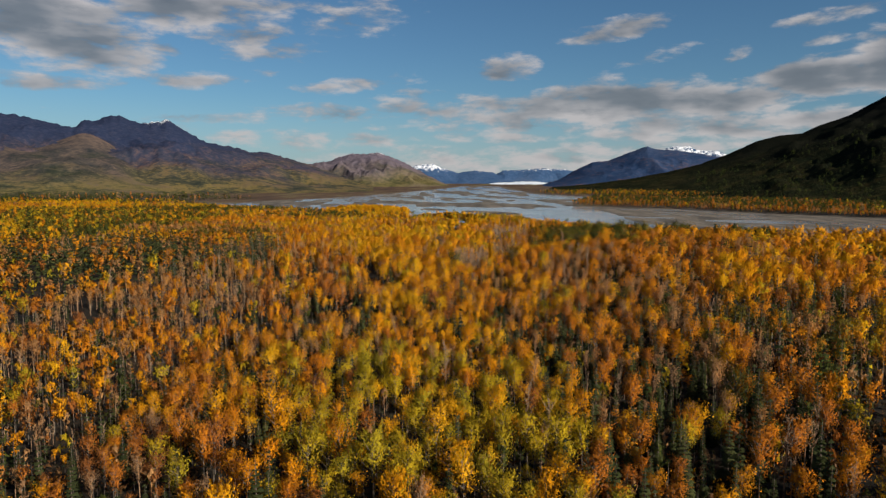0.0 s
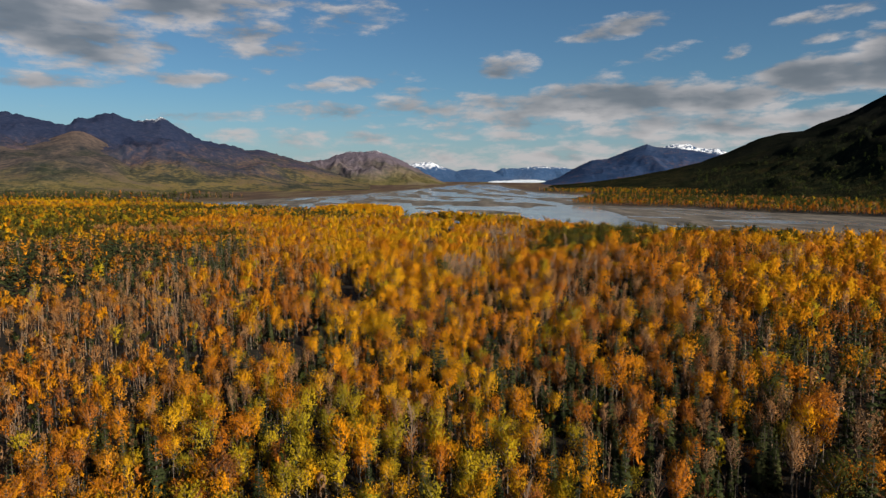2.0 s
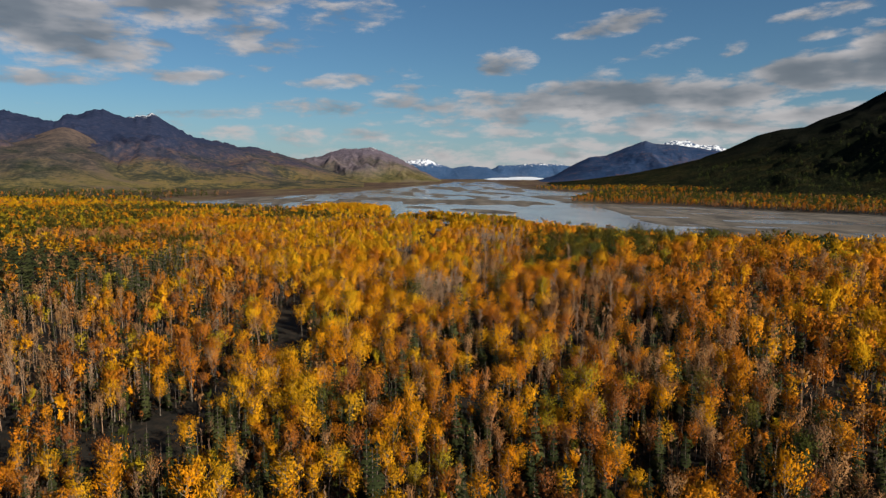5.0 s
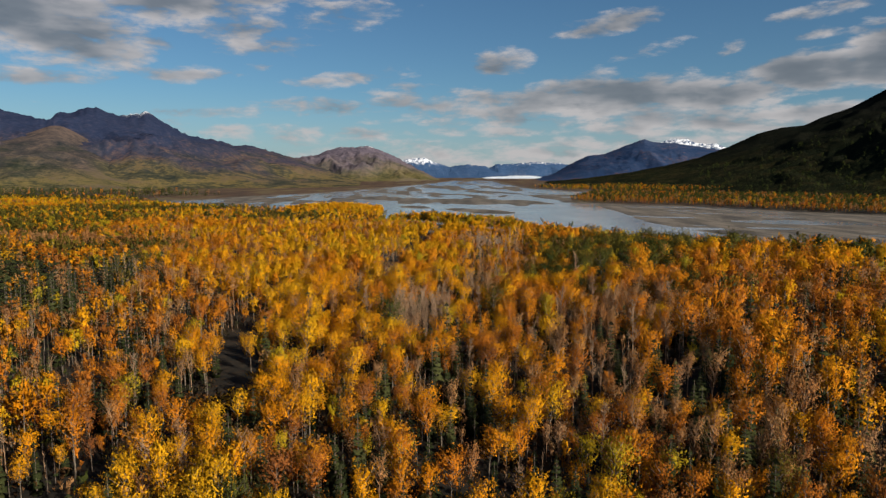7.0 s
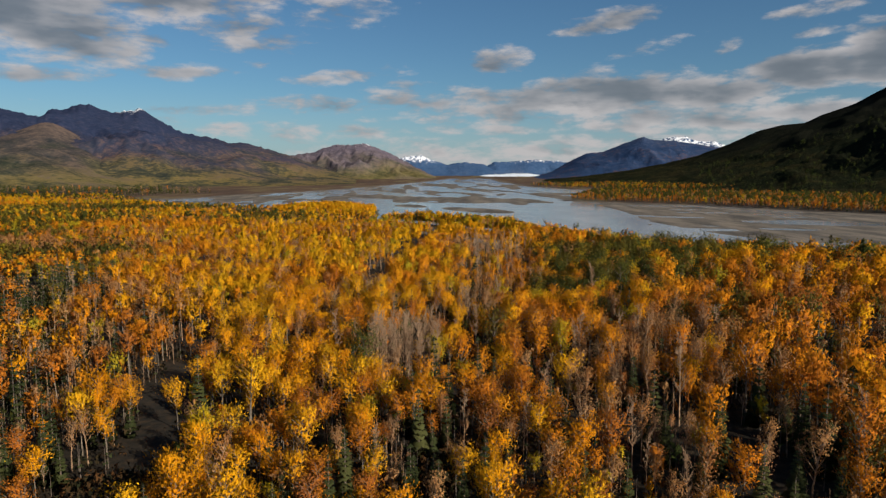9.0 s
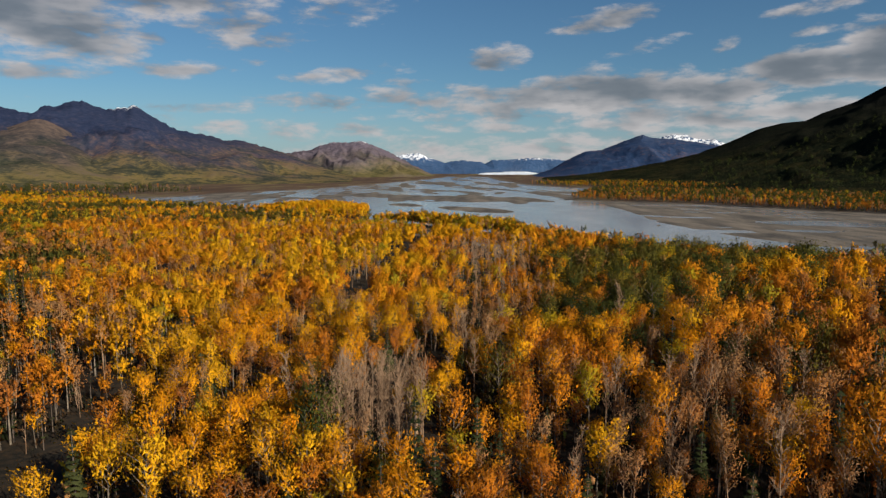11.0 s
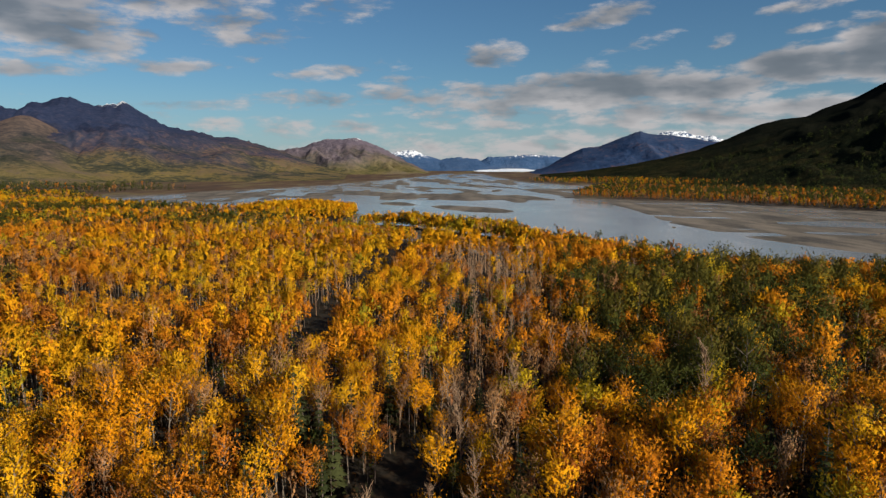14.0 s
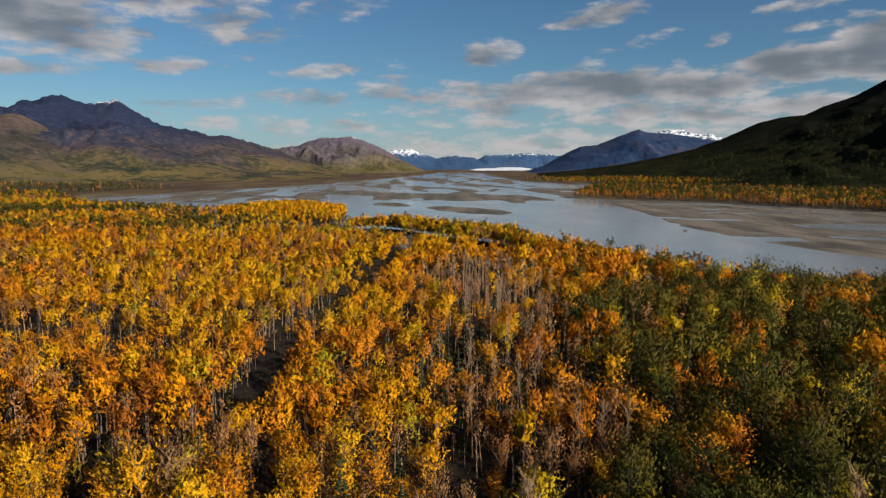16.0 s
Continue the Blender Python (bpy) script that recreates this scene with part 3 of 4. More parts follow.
def stem(tall, radius, rng, lean=0.5, sides=5, rows=4):
    """A tapered trunk with a slight bend."""
    bend = rng.normal(size=2) * lean
    verts, faces = [], []
    for k in range(rows):
        s = k / (rows - 1)
        r = radius * (1 - 0.85 * s) * (1.35 if k == 0 else 1)
        for j in range(sides):
            a = 2 * math.pi * j / sides
            verts.append((bend[0] * s * s + r * math.cos(a), bend[1] * s * s + r * math.sin(a), tall * s - (0.6 if k == 0 else 0)))
    for k in range(rows - 1):
        for j in range(sides):
            a, b = k * sides + j, k * sides + (j + 1) % sides
            faces += [(a, b, b + sides), (a, b + sides, a + sides)]
    return np.array(verts), np.array(faces), bend


def leafy_tree(rng, tall, wide, base, limbs, per_limb, size, thin=1.0, twigs=True, rise_angle=0.75):
    """Broad-leaved tree: steep limbs leave the trunk one above another, each with its sprays of leaves. Returns wood and crown."""
    tv, tf, bend = stem(tall * 0.93, 0.011 * tall, rng, 0.05 * tall, 5 if twigs else 3, 4 if twigs else 2)
    tails, tips, centres, ways = [], [], [], []
    for i in range(limbs):
        s = base + (0.88 - base) * (i / max(1, limbs - 1)) ** 0.9
        a = i * 2.4 + rng.uniform(-0.5, 0.5)
        root = np.array([bend[0] * s * s, bend[1] * s * s, s * tall * 0.93])
        climb = (s - base) / (1 - base)
        out = wide * 0.5 * rng.uniform(0.6, 1.1) * (1.0 - 0.56 * climb ** 1.7) * (0.6 + 0.4 * min(1.0, climb * 2.7))
        up = out * rng.uniform(0.8, 1.7) * rise_angle + 0.05 * tall
        tip = root + np.array([out * math.cos(a), out * math.sin(a), min(up, tall * 1.02 - root[2])])
        tails.append(root)
        tips.append(tip)
        k = max(1, int(per_limb * rng.uniform(0.75, 1.25)))
        along = rng.choice((0.42, 0.72, 1.0), k)[:, None] + rng.uniform(-0.1, 0.1, (k, 1))
        blob = rng.normal(size=(k, 3)) * np.array([0.085, 0.085, 0.095]) * wide * (0.6 + 0.4 * along)
        centres.append(root + (tip - root) * along + blob)
        ways.append((tip - root)[None] / np.linalg.norm(tip - root) * 0.8 + np.array([0, 0, 0.5]) + rng.normal(size=(k, 3)) * 0.5)
    k = max(2, int(per_limb * 1.2))
    top = np.array([bend[0], bend[1], tall * 0.9])
    centres.append(top + rng.normal(size=(k, 3)) * np.array([0.10 * wide, 0.10 * wide, 0.06 * tall]))
    ways.append(np.array([0, 0, 1.0]) + rng.normal(size=(k, 3)) * 0.5)
    wood = [(tv, tf)]
    if twigs:
        wood.append(blades(tails, tips, 0.006 * tall, rng))
    centres = np.concatenate(centres)
    facing = centres - np.array([bend[0] * 0.4, bend[1] * 0.4, tall * (base + 0.25)])
    facing /= np.linalg.norm(facing, axis=1)[:, None] + 1e-9
    cv, cf = sprays(centres, np.concatenate(ways), facing, size * 1.5 * thin, size * 0.84 * thin, rng)
    return joined(wood), (cv, cf)


def bare_tree(rng, tall, wide, limbs, twigs):
    """Leafless tree: a slim trunk, steep limbs and fine upright twigs."""
    tv, tf, bend = stem(tall, 0.009 * tall, rng, 0.04 * tall, 4 if twigs else 3, 4 if twigs else 2)
    tails, tips, small_a, small_b = [], [], [], []
    for i in range(limbs):
        s = rng.uniform(0.35, 0.95)
        a = i * 2.4 + rng.uniform(-0.6, 0.6)
        root = np.array([bend[0] * s * s, bend[1] * s * s, s * tall])
        out = wide * 0.5 * rng.uniform(0.3, 0.8) * (1.15 - 0.6 * s)
        tip = root + np.array([out * math.cos(a), out * math.sin(a), out * rng.uniform(1.0, 2.2) + 0.15])
        tails.append(root)
        tips.append(tip)
        for _ in range(twigs):
            start = root + (tip - root) * rng.uniform(0.15, 0.95)
            small_a.append(start)
            small_b.append(start + np.array([0, 0, 0.25]) + (tip - root) * rng.uniform(0.15, 0.45) + rng.normal(size=3) * 0.08 * wide)
    twig_pieces = [blades(tails, tips, 0.006 * tall if not twigs else 0.0032 * tall, rng)]
    if twigs:
        twig_pieces.append(blades(small_a, small_b, 0.0025 * tall, rng))
    return (tv, tf), joined(twig_pieces)


def spruce(rng, tall, wide, tiers, per_tier, simple=False, droop=0.45):
    """Spruce: tiers of drooping boughs on a straight trunk, narrowing to a spire."""
    tv, tf, _ = stem(tall * 0.97, 0.014 * tall, rng, 0.0, 4, 2)
    centres, ways, lengths = [], [], []
    for i in range(tiers):
        s = i / (tiers - 1)
        z = tall * (0.07 + 0.87 * s + (rng.uniform(-0.025, 0.025) if 0 < i < tiers - 1 else 0))
        out = wide * 0.5 * (1 - s) ** 0.85 + 0.10
        for j in range(per_tier):
            a = 2 * math.pi * j / per_tier + i * 0.9 + rng.uniform(-0.3, 0.3)
            o = out * rng.uniform(0.6, 1.2)
            way_ = np.array([math.cos(a), math.sin(a), -droop + 0.5 * s])
            centres.append(np.array([0, 0, z]) + way_ * o * 0.5)
            ways.append(way_)
            lengths.append(o * 1.05)
    centres.append(np.array([0, 0, tall * 0.95]))
    ways.append(np.array([0.02, 0, 1.0]))
    lengths.append(tall * 0.10)
    centres, ways, lengths = np.array(centres), np.array(ways), np.array(lengths)
    d = ways / np.linalg.norm(ways, axis=1)[:, None]
    side = np.cross(d, np.array([0, 0, 1.0]) + rng.normal(size=d.shape) * 0.15)
    side /= np.linalg.norm(side, axis=1)[:, None] + 1e-9
    up = np.cross(side, d)
    half = (lengths * 0.5)[:, None]
    w_ = (0.36 * lengths + 0.24)[:, None]
    if simple:
        verts = np.stack([centres - d * half * 0.2 + side * w_, centres + d * half * 1.05, centres - d * half * 0.2 - side * w_], 1).reshape(-1, 3)
        return (tv, tf), (verts, np.arange(len(d) * 3).reshape(-1, 3))
    verts = np.stack([centres - d * half, centres + side * w_ - up * w_ * 0.35, centres + d * half, centres - side * w_ - up * w_ * 0.35], 1).reshape(-1, 3)
    k = np.arange(len(d))[:, None, None] * 4
    return (tv, tf), (verts, (k + np.array([[0, 1, 2], [0, 2, 3]])[None]).reshape(-1, 3))


# kind: crown material, wood material, trees near, in the middle, far and very far, label
def kinds():
    r = RNG
    out = {}

    def leafy(tall, wide, base, thin, rise_angle=0.75, dense=1.0):
        return ([leafy_tree(r, tall * r.uniform(0.9, 1.1), wide * r.uniform(0.85, 1.1), base, 18, int(50 * dense), 0.315, thin, True, rise_angle) for _ in range(7)],
                [leafy_tree(r, tall * r.uniform(0.9, 1.1), wide * r.uniform(0.85, 1.1), base, 12, int(23 * dense), 0.51, thin, False, rise_angle) for _ in range(6)],
                [leafy_tree(r, tall * r.uniform(0.92, 1.08), wide, base * 0.8, 8, 9, 1.06, thin, False, rise_angle) for _ in range(5)],
                [leafy_tree(r, tall * r.uniform(0.92, 1.08), wide, base * 0.6, 5, 5, 1.85, thin, False, rise_angle) for _ in range(4)])

    out["birch_tree"] = (GOLD, PALE_BARK, *leafy(10.2, 5.1, 0.41, 1.06), "tall birch tree in golden-yellow autumn leaf with pale trunk")
    out["aspen_tree"] = (ORANGE, PALE_BARK, *leafy(9.9, 5.1, 0.41, 1.03), "aspen tree in deep orange autumn leaf with pale trunk")
    out["willow_tree"] = (LIME, PALE_BARK, *leafy(9.6, 5.0, 0.36, 1.04, 0.7), "broad willow tree in yellow-green early autumn leaf")
    out["alder_tree"] = (TAN, GREY_TWIGS, *leafy(10.2, 3.4, 0.40, 0.76, 1.1, 0.75), "thin alder tree with faded tan leaves")
    out["cottonwood_tree"] = (OLIVE, DARK_BARK, *leafy(10.8, 7.0, 0.26, 1.1, 0.6, 1.2), "round-crowned cottonwood tree still in olive green leaf")
    out["bare_tree"] = (GREY_TWIGS, GREY_TWIGS, [bare_tree(r, 11.5 * r.uniform(0.9, 1.1), 3.4, 32, 6) for _ in range(5)], [bare_tree(r, 11.5 * r.uniform(0.9, 1.1), 3.4, 24, 4) for _ in range(5)],
                        [bare_tree(r, 11.0, 3.6, 20, 0) for _ in range(4)], [bare_tree(r, 11.0, 3.6, 7, 0) for _ in range(3)], "leafless grey-tan birch tree with fine upright twigs")
    out["spruce_tree"] = (NEEDLES, DARK_BARK, [spruce(r, 10.2 * r.uniform(0.85, 1.2), 3.7 * r.uniform(0.85, 1.15), 18, 9, True, 0.65) for _ in range(6)], [spruce(r, 10.2 * r.uniform(0.9, 1.15), 3.8, 10, 7, True, 1.0) for _ in range(4)],
                          [spruce(r, 10.6, 4.0, 5, 6, True, 1.5) for _ in range(3)], [spruce(r, 10.6, 4.4, 3, 5, True, 1.9) for _ in range(3)], "dark green narrow spruce tree among the birches")
    return out


KINDS = kinds()
NAMES = list(KINDS)
S_ = NAMES.index("spruce_tree")

# stands of trees: centre x, y, half sizes, turn, weights by kind (birch, aspen, willow, alder, cottonwood, bare, spruce), strength
BASE_MIX = np.array([0.40, 0.18, 0.05, 0.12, 0.01, 0.015, 0.225])
STANDS = []


def stand(x, y, half_x, half_y, turn, mix, strength):
    STANDS.append((x, y, half_x, half_y, turn, mix, strength))


stand(0, 96, 32, 42, 0, (0.22, 0.08, 0.32, 0.02, 0, 0.01, 0.4), 1.0)
stand(-45, 110, 25, 50, 0, (0.22, 0.32, 0.06, 0.14, 0, 0.02, 0.26), 1.0)
stand(38, 108, 22, 40, 0, (0.06, 0.22, 0.05, 0.06, 0, 0.02, 0.68), 1.0)
stand(-140, 275, 95, 60, -12, (0.04, 0.1, 0.02, 0.22, 0, 0.05, 0.6), 1.0)
stand(-105, 200, 45, 42, 0, (0.06, 0.36, 0.02, 0.42, 0, 0.05, 0.12), 0.9)
stand(-330, 640, 260, 330, 20, (0.1, 0.3, 0.1, 0.12, 0.26, 0.02, 0.1), 0.95)
stand(15, 224, 48, 22, 0, (0.30, 0.26, 0.05, 0.10, 0, 0.03, 0.26), 0.9)
stand(-75, 255, 40, 45, 0, (0.16, 0.28, 0.08, 0.14, 0, 0.05, 0.3), 0.9)
stand(13, 311, 10, 11, 0, (0.04, 0, 0, 0.46, 0, 0.5, 0), 1.0)
stand(48, 322, 14, 22, 0, (0.25, 0.75, 0, 0, 0, 0, 0), 0.9)
stand(45, 270, 22, 30, 0, (0.12, 0.4, 0.02, 0.32, 0, 0.06, 0.06), 0.9)
stand(42, 398, 13, 32, 4, (0.1, 0.16, 0.08, 0.3, 0, 0.28, 0.1), 0.95)
stand(88, 400, 28, 85, -14, (0.08, 0.3, 0.18, 0.06, 0.36, 0, 0.02), 1.0)
stand(150, 455, 70, 48, -20, (0.08, 0.36, 0.1, 0.02, 0.4, 0, 0.04), 1.0)
stand(110, 330, 30, 60, -10, (0.06, 0.55, 0.06, 0.15, 0.16, 0, 0.02), 0.8)
stand(80, 540, 22, 40, 0, (0.2, 0.7, 0.02, 0.05, 0.02, 0, 0), 0.9)
stand(-60, 560, 110, 180, 0, (0.72, 0.14, 0.05, 0.08, 0, 0.01, 0.0), 0.95)
stand(48, 150, 40, 48, 0, (0.06, 0.14, 0.04, 0.17, 0, 0.02, 0.6), 0.95)
stand(22, 186, 28, 36, 0, (0.36, 0.16, 0.05, 0.09, 0, 0.02, 0.32), 0.9)
stand(-36, 165, 30, 42, 0, (0.26, 0.26, 0.04, 0.16, 0, 0.02, 0.26), 0.9)
stand(-95, 305, 70, 85, 0, (0.06, 0.12, 0.02, 0.34, 0, 0.04, 0.42), 0.9)
stand(-60, 420, 75, 70, 0, (0.55, 0.18, 0.04, 0.16, 0, 0.02, 0.08), 0.85)
stand(68, 245, 32, 42, 0, (0.1, 0.3, 0.03, 0.36, 0, 0.04, 0.17), 0.9)
stand(44, 505, 20, 48, 6, (0.06, 0.06, 0, 0.24, 0, 0.58, 0.06), 1.0)
stand(-42, 212, 18, 16, 0, (0.1, 0.22, 0.02, 0.06, 0, 0.02, 0.58), 0.9)
stand(-40, 300, 16, 30, 0, (0.2, 0.34, 0.02, 0.08, 0, 0.04, 0.32), 0.7)
stand(-95, 950, 60, 80, 0, (0.92, 0.06, 0.02, 0, 0, 0, 0), 1.0)
# stands by their outlines: corners, weights
ZONES = []


def zone(mix, *corners):
    ZONES.append((list(corners), mix))


zone((0.02, 0.05, 0.01, 0.1, 0, 0.02, 0.8), (-150, 262), (-122, 270), (-112, 310), (-92, 330), (-96, 428), (-150, 428), (-200, 462), (-250, 482), (-360, 470))
zone((0.05, 0.1, 0.01, 0.68, 0, 0.1, 0.06), (-112, 198), (-72, 194), (-62, 232), (-78, 300), (-112, 312), (-118, 268), (-150, 248))
zone((0.06, 0.1, 0.22, 0.03, 0.45, 0, 0.14), (-310, 475), (-250, 484), (-280, 610), (-224, 739), (-454, 945), (-620, 960))
zone((0.24, 0.04, 0.44, 0.02, 0, 0.01, 0.25), (-24, 150), (16, 146), (22, 104), (10, 70), (-14, 72), (-26, 110))
zone((0.05, 0.24, 0.03, 0.2, 0.05, 0.02, 0.41), (48, 220), (125, 213), (85, 118), (50, 80), (31, 118))
zone((0.04, 0.40, 0.01, 0.22, 0.02, 0.02, 0.29), (74, 300), (144, 321), (80, 218), (44, 218))
zone((0.05, 0.26, 0.02, 0.54, 0, 0.06, 0.07), (48, 318), (80, 330), (69, 262), (45, 231), (37, 256))
zone((0.24, 0.16, 0.03, 0.15, 0, 0.02, 0.40), (-2, 274), (31, 282), (27, 221), (3, 222))
zone((0.8, 0.12, 0, 0.06, 0, 0, 0.02), (-41, 324), (-17, 331), (-5, 278), (-20, 272))
zone((0.1, 0.28, 0.02, 0.24, 0, 0.02, 0.34), (-60, 257), (-60, 279), (-41, 271), (-17, 222), (-36, 219))
zone((0.82, 0.16, 0, 0.02, 0, 0, 0), (-35, 320), (-13, 322), (-5, 299), (-25, 299))
zone((0.66, 0.2, 0.02, 0.06, 0, 0, 0.06), (-54, 367), (-31, 371), (-14, 336), (-36, 336))
zone((0.34, 0.1, 0.02, 0.46, 0, 0.08, 0), (20, 368), (43, 360), (37, 336), (21, 340))
zone((0.06, 0.56, 0.05, 0.22, 0.1, 0, 0.01), (88, 393), (143, 391), (100, 331), (75, 331))
zone((0.32, 0.42, 0.01, 0.19, 0, 0.03, 0.03), (-80, 465), (-14, 463), (-4, 410), (5, 373), (-30, 374))
zone((0.48, 0.18, 0.05, 0.24, 0, 0.04, 0.01), (-151, 640), (8, 680), (6, 509), (-7, 455), (-84, 471))
zone((0.06, 0.04, 0, 0.36, 0, 0.54, 0), (-12, 478), (-2, 483), (0, 455), (-8, 450))
zone((0.62, 0.28, 0.05, 0.03, 0, 0.01, 0.01), (18, 593), (34, 543), (42, 466), (30, 440), (26, 372), (12, 372), (9, 424), (2, 440), (10, 500))
zone((0.02, 0.02, 0, 0.18, 0, 0.75, 0.03), (28, 551), (63, 591), (73, 556), (60, 493), (42, 470), (34, 480), (27, 509))
zone((0.16, 0.66, 0.05, 0.05, 0.08, 0, 0), (68, 565), (115, 560), (102, 505), (72, 468), (60, 477))
zone((0.03, 0.04, 0.03, 0.1, 0, 0.14, 0.66), (29, 455), (42, 464), (47, 439), (41, 404), (31, 404), (27, 435))
zone((0.05, 0.1, 0.02, 0.3, 0, 0.38, 0.15), (44, 449), (62, 466), (58, 426), (56, 406), (47, 366), (29, 366), (30, 400), (41, 407))
zone((0.06, 0.28, 0.16, 0.06, 0.42, 0, 0.02), (112, 547), (161, 520), (190, 516), (158, 474), (102, 496))
zone((0.03, 0.13, 0.13, 0.08, 0.58, 0.02, 0.03), (66, 458), (106, 503), (119, 487), (158, 470), (95, 380), (70, 352), (52, 362), (58, 406))
# single tall trees that stand out of the canopy: kind, place, size
WILLOW_LANDMARKS = [(19.9, 307.6, 1.15), (-19.8, 92.4, 1.05), (-16.4, 138.6, 1.05)]
BIRCH_LANDMARKS = [(23.3, 314.5, 1.1), (2.7, 301.8, 1.2), (42.7, 345.3, 1.15), (-18.3, 174.7, 1.15), (-36.8, 270.5, 1.2), (6.1, 286.0, 1.22), (0.7, 286.5, 1.15), (-25.7, 281.4, 1.0), (-10.7, 241.8, 1.05), (-12.8, 281.4, 1.3), (-18.7, 284.2, 1.2), (1.1, 293.2, 1.1), (0.1, 261.7, 1.1), (45.3, 352.6, 1.2), (18.3, 378.4, 1.2), (20.8, 387.0, 1.25), (1.3, 387.6, 1.15), (9.8, 381.1, 1.1), (-28.4, 108.6, 1.1), (-39.0, 108.6, 1.0)]
ASPEN_LANDMARKS = [(43.0, 318.6, 1.25), (54.8, 314.0, 1.25), (48.6, 313.1, 1.1), (38.3, 161.1, 1.3)]
LANDMARKS = [(name, *place) for name, places in (("willow_tree", WILLOW_LANDMARKS), ("birch_tree", BIRCH_LANDMARKS), ("aspen_tree", ASPEN_LANDMARKS)) for place in places]
CLEARINGS = [(29, 320, 5, 11), (-25, 254, 8, 9), (22, 262, 5, 6)]


def weights(x, y):
    mix = np.broadcast_to(BASE_MIX, (len(x), 7)).copy()
    for cx, cy, rx, ry, turn, kind_mix, strength in STANDS:
        c, s = math.cos(radians(turn)), math.sin(radians(turn))
        u, v = ((x - cx) * c + (y - cy) * s) / rx, (-(x - cx) * s + (y - cy) * c) / ry
        r = np.hypot(u, v) + 0.5 * (fbm(x / 22, y / 22, 60, 3) - 0.5)
        k = (np.clip((1.25 - r) / 0.5, 0, 1) * strength)[:, None]
        mix = mix * (1 - k) + np.array(kind_mix) * k
    band = np.clip((fbm(x / 150, y / 42, 33, 3) - 0.47) * 9, 0, 1) * np.clip((-x - 0.22 * y) / 40, 0, 1) * np.clip((y - 330) / 80, 0, 1)
    mix = mix * (1 - band[:, None]) + np.array((0.02, 0.04, 0.10, 0.04, 0.56, 0, 0.24)) * band[:, None]
    strip = np.clip(1.3 - abs(outline_distance(x, y, RIVER) - 9) / 10, 0, 1) * np.clip((y - 520) / 60, 0, 1) * np.clip((830 - y) / 40, 0, 1)
    k = strip[:, None]
    mix = mix * (1 - k) + np.array((0.46, 0.06, 0.14, 0, 0.32, 0, 0.02)) * k
    clump = np.stack([fbm(x / 24, y / 24, 70 + i, 3) for i in range(7)], 1)
    broad = np.stack([fbm(x / 130, y / 60, 170 + i, 3) for i in range(7)], 1)
    away = np.clip((y - 330) / 200, 0, 1)[:, None]
    mix = mix * np.exp((clump - 0.5) * (4.5 - 1.5 * away) + (broad - 0.5) * 11.0 * away)
    mix = mix / mix.sum(1)[:, None]
    for corners, kind_mix in ZONES:
        d = outline_distance(x, y, corners) + 26 * (fbm(x / 20, y / 20, 64, 3) - 0.5)
        k = np.clip(0.5 - d / 14, 0, 1)[:, None]
        mix = mix * (1 - k) + np.array(kind_mix) * k
    return mix / mix.sum(1)[:, None]


def camera_track(y):
    return 0.092 * np.clip(y, 0, 300)


def scatter(spacing, x0, x1, y0, y1, nearest, farthest, rng):
    """Places for trees whose closest approach to the flight lies between the two distances."""
    nx, ny = int((x1 - x0) / spacing), int((y1 - y0) / spacing)
    gx_, gy_ = np.meshgrid(np.arange(nx), np.arange(ny))
    gx_ = gx_ + 0.5 * (gy_ % 2)
    x = x0 + spacing * (gx_ + rng.uniform(-0.42, 0.42, gx_.shape)).reshape(-1)
    y = y0 + spacing * (gy_ + rng.uniform(-0.42, 0.42, gy_.shape)).reshape(-1)
    ok = (abs(x) < 0.74 * np.maximum(y, 0) + 24) & (y > -50)
    x, y = x[ok], y[ok]
    off = abs(x - camera_track(y - 80)) / 0.70
    gap = np.where((y < 66) | (abs(x) > 0.74 * y + 14), 255, np.maximum(np.maximum(off, y - 298), 60))
    sd = outline_distance(x, y, RIVER)
    ok = (gap >= nearest) & (gap < farthest) & (sd > 3.0) & ((line_distance(x, y, CHANNEL) > 16) | (sd < 0))
    ok &= ~((x > 205) & (y > 560)) & (y < 1230)
    for line, wide in TRAILS:
        ok &= line_distance(x, y, line) > wide
    for cx, cy, rx, ry in CLEARINGS:
        ok &= np.hypot((x - cx) / rx, (y - cy) / ry) > 1
    for _, cx, cy, size in LANDMARKS:
        ok &= np.hypot(x - cx, y - cy) > 2.6 * size
    ok &= (fbm(x / 11, y / 11, 91, 2) > 0.30) | (gap > 300)
    ok &= rng.uniform(size=len(x)) < np.where((y > 250) & (gap < 215), 0.86, 1.0)
    return x[ok], y[ok], gap[ok]


def chosen(x, y, rng):
    p = weights(x, y).cumsum(1)
    return (rng.uniform(size=len(x))[:, None] > p).sum(1).clip(0, 6)


def planted(template, x, y, z, turn, size, stretch, tint):
    """Copies of one template's places and triangles, all in one."""
    v, f = template
    c, s = np.cos(turn)[:, None], np.sin(turn)[:, None]
    px = (v[None, :, 0] * c - v[None, :, 1] * s) * size[:, None] + x[:, None]
    py = (v[None, :, 0] * s + v[None, :, 1] * c) * size[:, None] + y[:, None]
    pz = v[None, :, 2] * (size * stretch)[:, None] + z[:, None]
    verts = np.stack([px, py, pz], -1).reshape(-1, 3)
    faces = (f[None] + (np.arange(len(x)) * len(v))[:, None, None]).reshape(-1, 3)
    o = outward(v)
    face = np.stack([o[None, :, 0] * c - o[None, :, 1] * s, o[None, :, 0] * s + o[None, :, 1] * c, np.broadcast_to(o[None, :, 2], px.shape)], -1).reshape(-1, 3)
    return verts, faces, np.repeat(tint, len(v)), face


